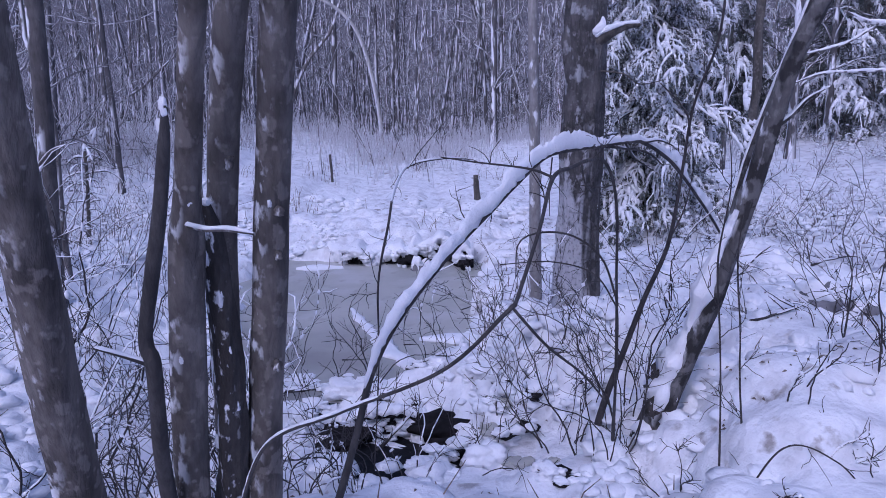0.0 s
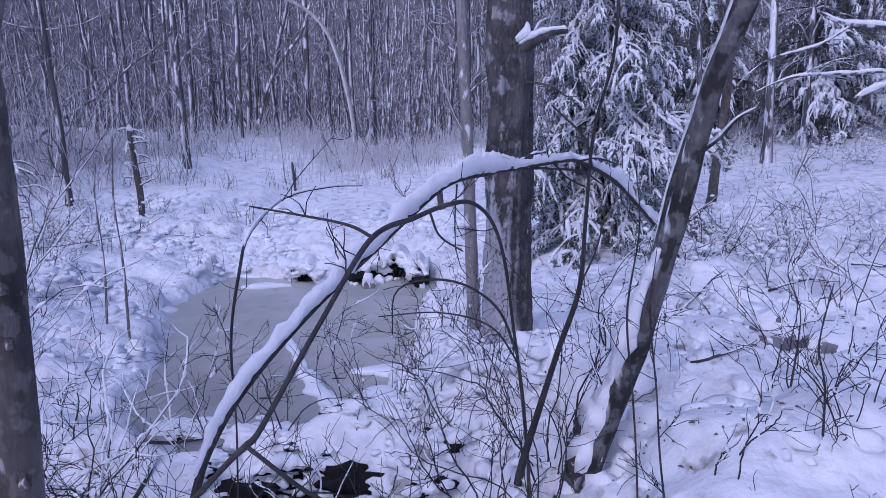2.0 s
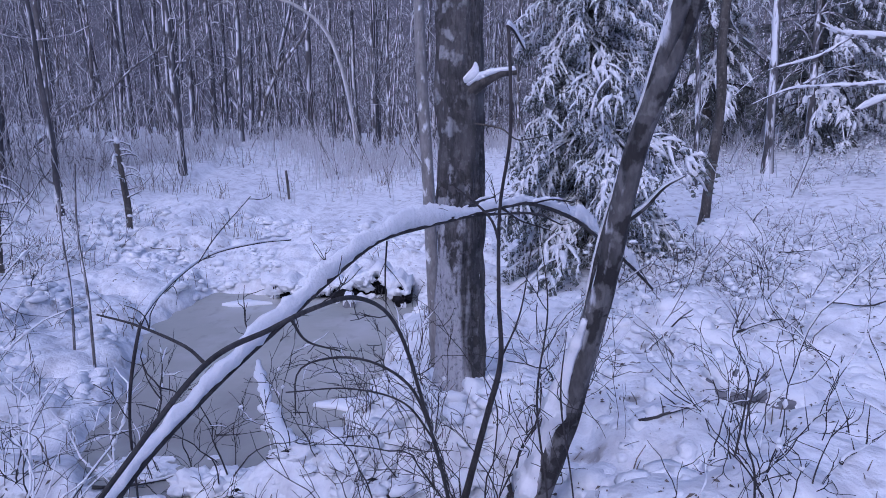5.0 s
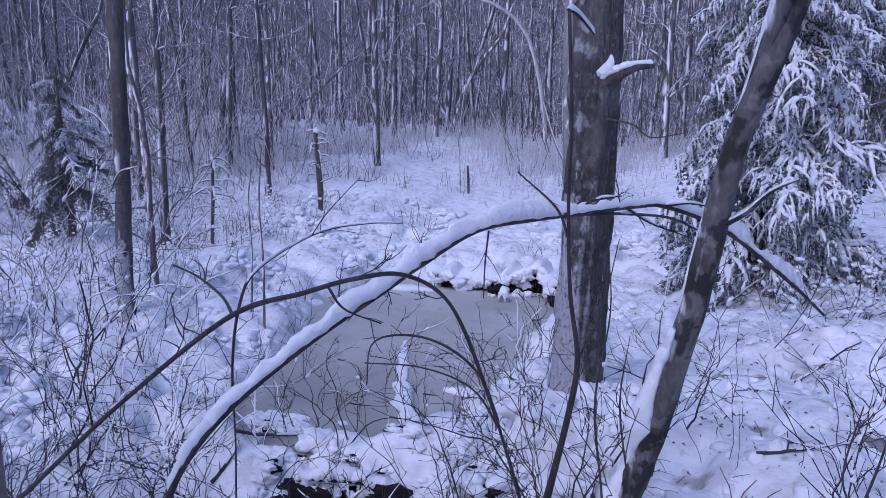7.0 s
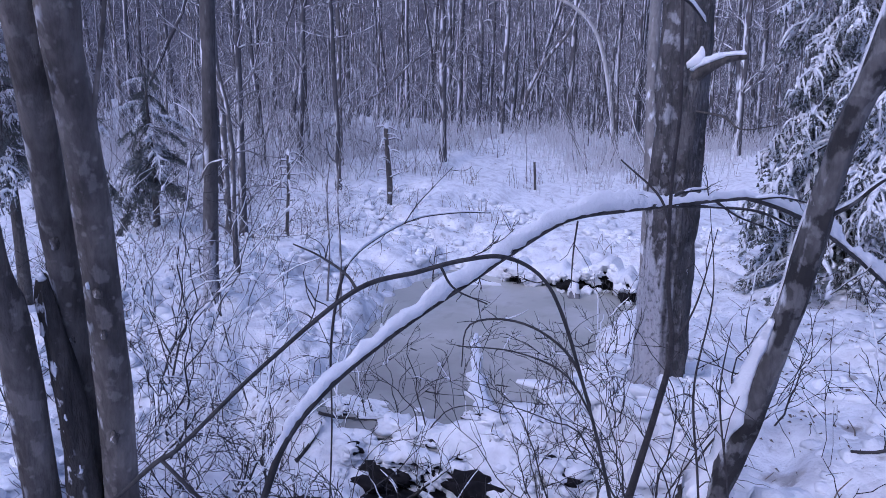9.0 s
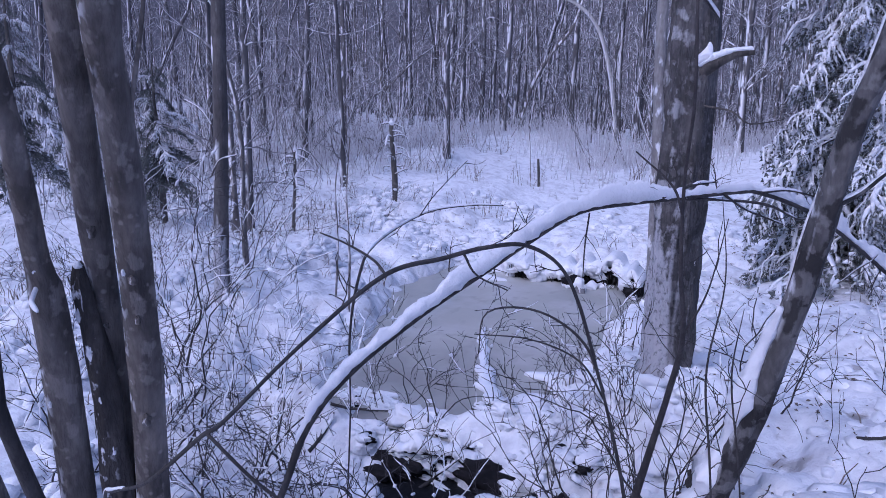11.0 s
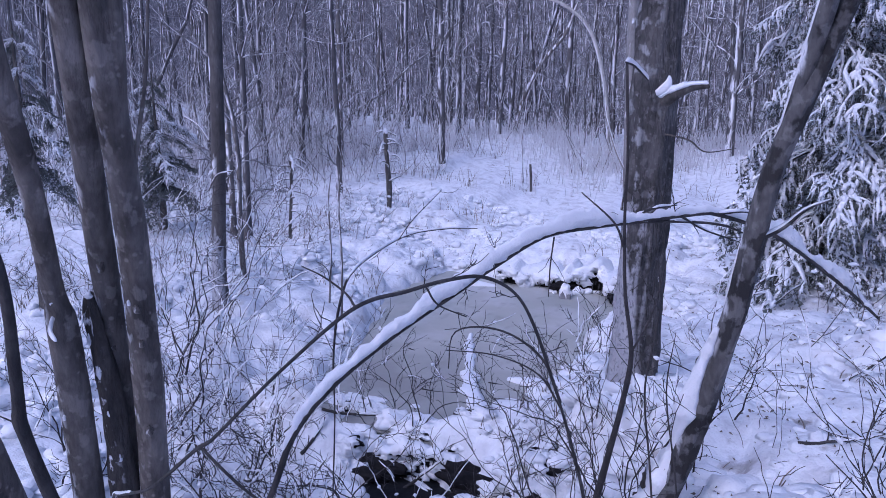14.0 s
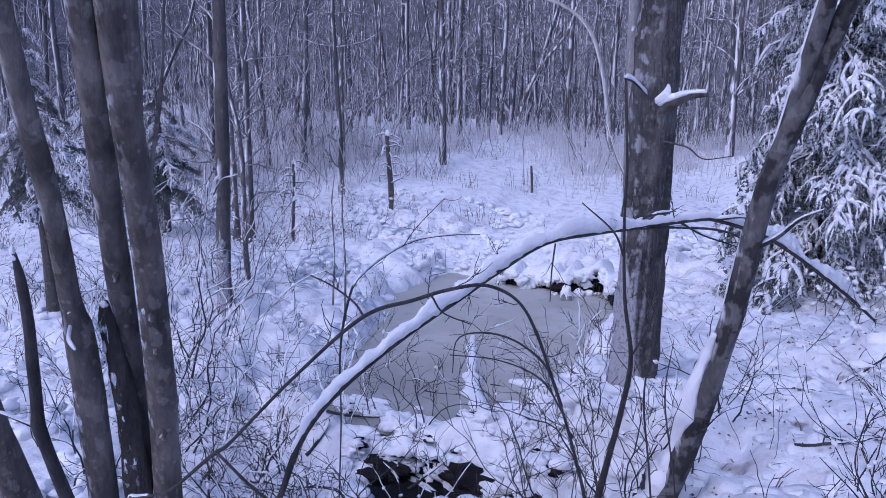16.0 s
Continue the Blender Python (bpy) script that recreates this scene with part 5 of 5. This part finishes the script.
for x, y, n, h, s, sd in SHRUBS:
    wet = -2.1 < x < 1.7 and sd % 3 > 0
    shrub(x, y, n - (x < -1.8) - 2 * (x < -2.8), h, s, sd, "bare thicket of thin wet dark stems" if wet else "bare thicket of thin dark stems with a little snow", r0=0.0068 if wet and x < 0 else 0.0046 if sd > 35 or x > 1.8 else 0.0062, count=3 if x > 1.8 else 4, snow=not wet)

# ---- the wood beyond ----
def bare_tree(height, r, seed, limbs=9, crook=0.05, far=False):
    """Trunk and limbs of one bare forest tree as separate shapes, standing at the origin."""
    global rng
    keep, rng = rng, np.random.default_rng(seed)
    tr, br = Shape(), Shape()
    n = 12
    zz = np.linspace(0, height, n)
    off = np.cumsum(rng.normal(0, crook, (n, 2)), axis=0) * np.linspace(0, 1, n)[:, None]
    p = np.column_stack([off, zz])
    rad = np.linspace(r, r * 0.4, n)
    rad[0] *= 1.35
    tube(tr, p, rad, 5 if far else 7, 0.1, 0, False)
    for _ in range(limbs):
        i = int(rng.uniform(0.12, 0.9) * (n - 1))
        a = rng.uniform(0, 6.28)
        q = wander(p[i], (math.cos(a), math.sin(a), rng.uniform(0.1, 1.5)), height * rng.uniform(0.1, 0.25), 4 if far else 7, 0.22, 0.05)
        rr = np.linspace(rad[i] * 0.35, 0.006, len(q))
        tube(br, q, rr, 3 if far else 4, 0, 0, False)
        twigs(br, q, rr, 7, height * 0.1, 1, 3, 0.85, steps=2 if far else 5)
    rng = keep
    return tr, br


VARIANTS = []
for sd, (h, r, c, k) in enumerate([(10, 0.10, 0.06, 12), (11, 0.13, 0.08, 11), (9, 0.07, 0.12, 12), (10, 0.085, 0.1, 12), (8, 0.05, 0.16, 10), (11, 0.11, 0.05, 12), (7, 0.04, 0.2, 9), (9, 0.06, 0.15, 12), (8, 0.035, 0.12, 8), (10, 0.075, 0.2, 11)]):
    tr, br = bare_tree(h, r, 50 + sd, k, c)
    pale = sd in (2, 4, 8)
    ftr, fbr = bare_tree(h, r, 50 + sd, k, c, True)
    VARIANTS.append((ftr, fbr, tr.mesh("trunk", [PALE if pale else WOOD]), br.mesh("crown", [FROSTED]), int(pale)))


def forest_tree(x, y, k, turn, scale, lean=0.0):
    t = thing("forest_tree", "bare slender trunk of the wood, snow blown on one side", "tree", (0, 0, 0), "trees of the wood")
    part("trunk", VARIANTS[k][2], None, t)
    tagged(part("crown", VARIANTS[k][3], None, t), kind="stuff")
    t.matrix_basis = pose(x, y, ground_z(x, y) - 0.1, lean, lean * 0.7, turn) @ Matrix.Scale(scale, 4)
    return t


# trees that stand free of the wood
make_slim("grey_tree", "straight grey trunk standing in the thicket", [(-4.36, 6.8, -0.3, 0.11), (-4.34, 6.8, 0.6, 0.09), (-4.28, 6.83, 2.0, 0.085), (-4.22, 6.85, 4.0, 0.078), (-4.15, 6.95, 7.0, 0.06)], GREY, 0.12, 16, 50, 0.0,
          [([(-4.4, 6.75, 1.5, 0.012), (-4.1, 6.6, 1.72, 0.009), (-3.75, 6.5, 1.8, 0.005)], 0.8), ([(-4.36, 6.78, 2.1, 0.012), (-4.55, 6.8, 2.3, 0.009), (-4.9, 6.9, 2.42, 0.005)], 0.8)])
for x, y, k, s in [(-4.75, 7.7, 4, 0.8), (-7.5, 14.4, 3, 0.8), (-6.6, 18.5, 1, 0.8), (-7.7, 10.8, 2, 1.0), (-7.0, 10.4, 0, 0.8), (-9.5, 12.5, 1, 1.0), (-8.8, 16.5, 2, 1.0), 
                   (-11.5, 14.5, 0, 1.0), (8.3, 17.3, 1, 0.9), (9.9, 18.7, 5, 0.9), (6.3, 16.5, 3, 0.8), (11.5, 17.0, 0, 1.0), (5.0, 19.0, 2, 1.0), (1.1, 24.3, 1, 1.0), (-5.2, 27.5, 1, 1.0)]:
    forest_tree(x, y, k, (x * 91 + y * 37) % 360, s)
make_slim("leaning_birch", "thin leaning birch at the wood's edge", [(-7.0, 26.0, 1.0, 0.09), (-6.9, 26.0, 1.6, 0.085), (-6.49, 26.0, 3.24, 0.08), (-5.85, 26.05, 4.47, 0.07), (-5.0, 26.1, 5.5, 0.06), (-4.6, 26.1, 6.6, 0.045)], PALE, 0.1, 8, 24)
make_slim("bowed_birch", "pale birch bowed over in an arch", [(-3.1, 26.0, 0.6, 0.085), (-3.25, 26.0, 2.62, 0.08), (-3.65, 26.0, 4.57, 0.075), (-4.13, 25.95, 5.69, 0.07), (-4.84, 25.9, 6.36, 0.065), (-5.72, 25.85, 6.78, 0.06), (-6.9, 25.7, 7.0, 0.045), (-8.0, 25.5, 6.5, 0.02)], BIRCH, 0.1, 8, 40)

g = np.random.default_rng(77)
placed = []
far = Shape()
far_limbs = Shape()


def add_copy(dst, src, m, mat=0):
    v = np.concatenate(src.v)
    v = v @ np.array(m.to_3x3()).T + np.array(m.translation)
    base = dst.n
    dst.v.append(v)
    dst.n += len(v)
    dst.f.extend(tuple(base + i for i in f) for f in src.f)
    dst.m.extend([mat] * len(src.m))


count = 0
tries = 0
while count < 780 and tries < 15000:
    tries += 1
    x, y = (g.uniform(-15, 6) if count > 640 else g.uniform(-46, 40)), g.uniform(9, 58)
    edge = 25 + 2.5 * math.sin(x * 0.7) + 1.5 * math.sin(x * 1.9) - 1.5 * max(0, min(-x, 14) - 6) - 0.4 * max(0, x - 4)
    if y < edge or (y > edge + 18 and g.uniform() < 0.5):
        continue
    if x < -13 and g.uniform() < 0.4:
        continue
    if any((x - a) ** 2 + (y - b) ** 2 < 0.35 for a, b in placed):
        continue
    placed.append((x, y))
    k, turn, s, lean = int(g.integers(0, 10)), g.uniform(0, 360), g.uniform(0.7, 1.15), g.normal(0, 3.5) + (g.uniform() < 0.06) * g.normal(0, 14)
    if y < edge + 5:
        forest_tree(x, y, k, turn, s, lean)
    else:
        m = pose(x, y, ground_z(x, y) - 0.1, lean, lean * 0.7, turn) @ Matrix.Scale(s, 4)
        add_copy(far, VARIANTS[k][0], m, VARIANTS[k][4])
        add_copy(far_limbs, VARIANTS[k][1], m)
    count += 1
wood = thing("far_wood", "dense bare wood fading into the distance", "woods", (0, 0, 0), kind="stuff")
tagged(part("trunks", far, [WOOD, PALE], wood), kind="stuff")
tagged(part("crown", far_limbs, FROSTED, wood), kind="stuff")

# brush under the trees, and dry stalks in the snow
brush, rime_mist = Shape(), Shape()
for _ in range(5200):
    x = g.uniform(-40, 34)
    edge = 24.0 + 2.5 * math.sin(x * 0.7) - 1.5 * max(0, min(-x, 14) - 6) - 0.4 * max(0, x - 4)
    y = edge + g.normal(3.5, 3.5)
    if y < 8 or lumps(np.array([x]), np.array([y]), 2.5, 2)[0] < -0.15 or y < edge + 1.5 and -8 < x < 5 and g.uniform() < 0.6:
        continue
    h = g.uniform(0.5, 1.8) if g.uniform() < 0.5 else g.uniform(1.5, 4.5)
    a, b = g.normal(0, 0.14 * h, 2), g.normal(0, 0.2 * h, 2)
    q = np.array([(0, 0, 0), (a[0], a[1], h * 0.5), (a[0] + b[0], a[1] + b[1], h)]) + [x, y, ground_z(x, y) - 0.05]
    tube(brush, curve(q, 5), [0.018, 0.015, 0.012, 0.009, 0.004], 3, 0, 0, False)
for _ in range(2500):
    x, y = g.uniform(-19, -6.0), g.uniform(9.0, 21)
    if y < 9.5 + 2.2 * (x + 9.5) or lumps(np.array([x]), np.array([y]), 1.6, 1)[0] < -0.1:
        continue
    h = g.uniform(0.4, 1.4) if g.uniform() < 0.6 else g.uniform(1.2, 3.4)
    a, b = g.normal(0, 0.16 * h, 2), g.normal(0, 0.25 * h, 2)
    q = np.array([(0, 0, 0), (a[0], a[1], h * 0.5), (a[0] + b[0], a[1] + b[1], h)]) + [x, y, ground_z(x, y) - 0.05]
    tube(brush if g.uniform() < 0.4 else rime_mist, curve(q, 5), [0.011, 0.009, 0.007, 0.005, 0.002], 3, 0, 0, False)
# pale stalks, fewer with height, stand in for mist at the wood's foot
for _ in range(12000):
    x = g.uniform(-24, 18)
    edge = 24.0 + 2.5 * math.sin(x * 0.7) - 1.5 * max(0, min(-x, 14) - 6) - 0.4 * max(0, x - 4)
    y = edge + 0.3 + g.normal(0, 2.0)
    if y < 11:
        continue
    h = 0.15 + 0.9 * g.uniform() ** 2
    a = g.normal(0, 0.22 * h, 2)
    q = np.array([(0, 0, 0), (a[0] * 0.4, a[1] * 0.4, h * 0.6), (a[0], a[1], h)]) + [x, y, ground_z(x, y) - 0.03]
    tube(rime_mist, q, [0.012, 0.009, 0.003], 3, 0, 0, False)
tagged(part("rime_mist_grass", rime_mist, RIME_MIST), "pale frosted grass and brush, coloured like the mist along the wood's edge", "grass", kind="stuff")
tagged(part("underbrush", brush, FROSTED), "grey underbrush of saplings at the wood's edge", "underbrush", kind="stuff")

# low scrub and brambles on the slopes
scrub, clots = Shape(), []
keep_rng = rng
rng = np.random.default_rng(5)
for _ in range(440):
    u = rng.uniform()
    if u < 0.26:
        x, y = rng.uniform(2.7, 8.5), rng.uniform(6.0, 13)
    elif u < 0.72:
        x, y = rng.uniform(3.2, 15), rng.uniform(7.5, 21)
    else:
        x, y = rng.uniform(-12, -5.0), rng.uniform(6, 14)
    if lumps(np.array([x]), np.array([y]), 2.0, 5)[0] < -0.25:
        continue
    z = ground_z(x, y) - 0.03
    for _ in range(rng.integers(3, 7)):
        h = rng.uniform(0.2, 0.8)
        q = wander((x + rng.normal(0, 0.15), y + rng.normal(0, 0.15), z), (rng.normal(0, 0.5), rng.normal(0, 0.5), 1), h, 6, 0.28, -0.04)
        rr = np.linspace(0.006, 0.0025, len(q))
        tube(scrub, q, rr, 3, 0, 0, False)
        twigs(scrub, q, rr, 2, h * 0.5, 1, 3, 0.7, -0.02)
        for c in q[1:]:
            if rng.uniform() < 0.8:
                clots.append((*(c + rng.normal(0, 0.04, 3)), rng.uniform(0.012, 0.04)))
rng = keep_rng
tagged(part("scrub", scrub, BRUSH), "low bare scrub and brambles in the snow", "scrub", kind="stuff")

def blobs(places, fine):
    """Many small uneven clots of snow in one mesh, from rows of x, y, z and radius."""
    g2 = np.random.default_rng(len(places))
    forms = []
    for k in range(7):
        bm = bmesh.new()
        bmesh.ops.create_icosphere(bm, subdivisions=2 if fine else 1, radius=1)
        bm.verts.ensure_lookup_table()
        forms.append(np.array([v.co * (1 + 0.55 * noise.noise(v.co * 1.3 + Vector((9.0 * k, 0, 0)))) for v in bm.verts]))
        tri = [tuple(v.index for v in f.verts) for f in bm.faces]
        bm.free()
    sh = Shape()
    tri = np.array(tri)
    faces = []
    for x, y, z, r in places:
        a = g2.uniform(0, 6.28)
        c, s = math.cos(a), math.sin(a)
        v = forms[g2.integers(0, 7)] * [r * g2.uniform(0.9, 1.7), r * g2.uniform(0.7, 1.2), r * g2.uniform(0.5, 0.85)]
        sh.v.append(np.stack([v[:, 0] * c - v[:, 1] * s + x, v[:, 0] * s + v[:, 1] * c + y, v[:, 2] + z], -1))
        faces.append(tri + sh.n)
        sh.n += len(v)
    sh.f = np.concatenate(faces).tolist()
    sh.m = [0] * len(sh.f)
    return sh


tagged(part("snow_clots", blobs(clots, False), SNOW), "clots of snow caught in the scrub", "snow", kind="stuff")
tufts = []
tx, ty = g.uniform(-6.5, 8, 26000), g.uniform(2.6, 15, 26000)
td, tw = shore_distance(tx, ty), lumps(tx, ty, 1.3, 2) + 0.7 * lumps(tx, ty, 0.4, 5)
for x, y, d, w in zip(tx, ty, td, tw):
    if d < 0.1 or w < 0.12 or abs(x) < 1.6 and y < 3.4:
        continue
    z = ground_z(x, y)
    if z < LEVEL + 0.03:
        continue
    r = 0.02 + 0.055 * g.uniform() ** 2 + 0.002 * y
    if x < -2.5 and g.uniform() < 0.5:
        continue
    if x > 1.3 and y < 9:
        if g.uniform() < 0.72:
            continue
        tufts.append((x, y, z - 0.35 * r, r * 1.25))
        continue
    if x > 1.3:
        if g.uniform() < 0.6:
            continue
        tufts.append((x, y, z - 0.3 * r, r))
        continue
    tufts.append((x, y, z + r * g.uniform(-0.2, 0.5) + 0.1 * max(0.0, w - 0.5) * g.uniform(), r))
tagged(part("snow_tufts", blobs(tufts, True), SNOW), "small tufts of snow resting on grass and twigs", "snow", kind="stuff")

stalks = Shape()
sx, sy = g.uniform(-9, 9, 11000), g.uniform(3, 22, 11000)
szz, sd = land(sx, sy), shore_distance(sx, sy)
dense = lumps(sx, sy, 1.1, 6) + 0.5 * lumps(sx, sy, 0.35, 7)
for x, y, z, d, w in zip(sx, sy, szz, sd, dense):
    if d < 0.12 or z < LEVEL + 0.05 or w < 0.05 + 0.35 * (y > 8.5) + 0.3 * (y > 11.5) + 0.3 * (x > 1.4):
        continue
    h = g.uniform(0.06, 0.3) * (1 + 0.6 * (y > 9)) * (0.6 if x > 1.4 else 1.0)
    lean2 = g.normal(0, 0.35, 2) * h
    q = np.array([(x, y, z - 0.02), (x + lean2[0] * 0.4, y + lean2[1] * 0.4, z + h * 0.6), (x + lean2[0], y + lean2[1], z + h)])
    tube(stalks, q, [0.0055, 0.0045, 0.002], 3, 0, 0, False)
tagged(part("dry_stalks", stalks, REED), "dry grass stalks poking through the snow", "grass", kind="stuff")

# dead leaves and bent grass lying on the snow
bits = Shape()
bx, by = g.uniform(-6, 6, 9000), g.uniform(2.8, 13, 9000)
bd, bw = shore_distance(bx, by), lumps(bx, by, 0.9, 4) + 0.6 * lumps(bx, by, 0.3, 2)
for x, y, d, q in zip(bx, by, bd, bw):
    if d < 0.15 or q < (0.42 if x < 1.2 else 0.12):
        continue
    z = ground_z(x, y)
    a, ln, wd = g.uniform(0, 6.28), g.uniform(0.008, 0.04) * g.uniform(0.4, 1.0) * (1.0 if x < 1.2 else 0.9), g.uniform(0.002, 0.007)
    u, v = np.array([math.cos(a), math.sin(a), g.normal(0, 0.25)]) * ln, np.array([-math.sin(a), math.cos(a), g.normal(0, 0.3)]) * wd
    c = np.array([x, y, z + 0.008])
    bits.v.append(np.array([c - u, c + v + [0, 0, 0.012], c + u, c - v]))
    bits.f.append((bits.n, bits.n + 1, bits.n + 2, bits.n + 3))
    bits.m.append(0)
    bits.n += 4
tagged(part("leaf_litter", bits, LITTER), "dead leaves and bent grass lying on the snow", "leaves", kind="stuff")

# snowy limbs of a tree on the slope
make_slim("slope_tree", "grey tree on the slope with snow-laden limbs", [(9.9, 14.2, 0.3, 0.13), (9.8, 14.1, 2.0, 0.11), (9.9, 14.0, 4.0, 0.1), (9.8, 14.0, 7.0, 0.07)], WOOD, 0.1, 12, 30, 0.0,
               [([(9.85, 14.0, 3.75, 0.05), (9.16, 14.0, 3.72, 0.045), (8.11, 14.0, 3.82, 0.035), (7.56, 14.0, 4.05, 0.02)], 2.2),
                ([(8.2, 14.0, 3.76, 0.025), (7.6, 14.0, 3.42, 0.02), (6.67, 14.0, 3.17, 0.014), (6.1, 14.0, 2.7, 0.008)], 2.0),
                ([(9.8, 14.0, 2.95, 0.035), (8.3, 14.0, 2.89, 0.025), (7.23, 14.0, 2.85, 0.018), (6.4, 14.0, 2.55, 0.008)], 2.0),
                ([(9.85, 14.0, 2.9, 0.05), (9.26, 14.0, 2.77, 0.05), (8.4, 14.0, 2.42, 0.03)], 2.4)])

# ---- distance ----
# plain wall behind the trees, the distance haze put into its colour
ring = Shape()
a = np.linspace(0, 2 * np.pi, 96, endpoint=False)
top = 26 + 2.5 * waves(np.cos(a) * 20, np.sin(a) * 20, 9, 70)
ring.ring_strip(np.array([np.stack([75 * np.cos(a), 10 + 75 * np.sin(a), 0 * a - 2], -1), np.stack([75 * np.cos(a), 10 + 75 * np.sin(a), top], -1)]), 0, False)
tagged(part("backdrop", ring, HAZE), "plain ring in the haze colour of the distant wood", "backdrop", kind="structure")
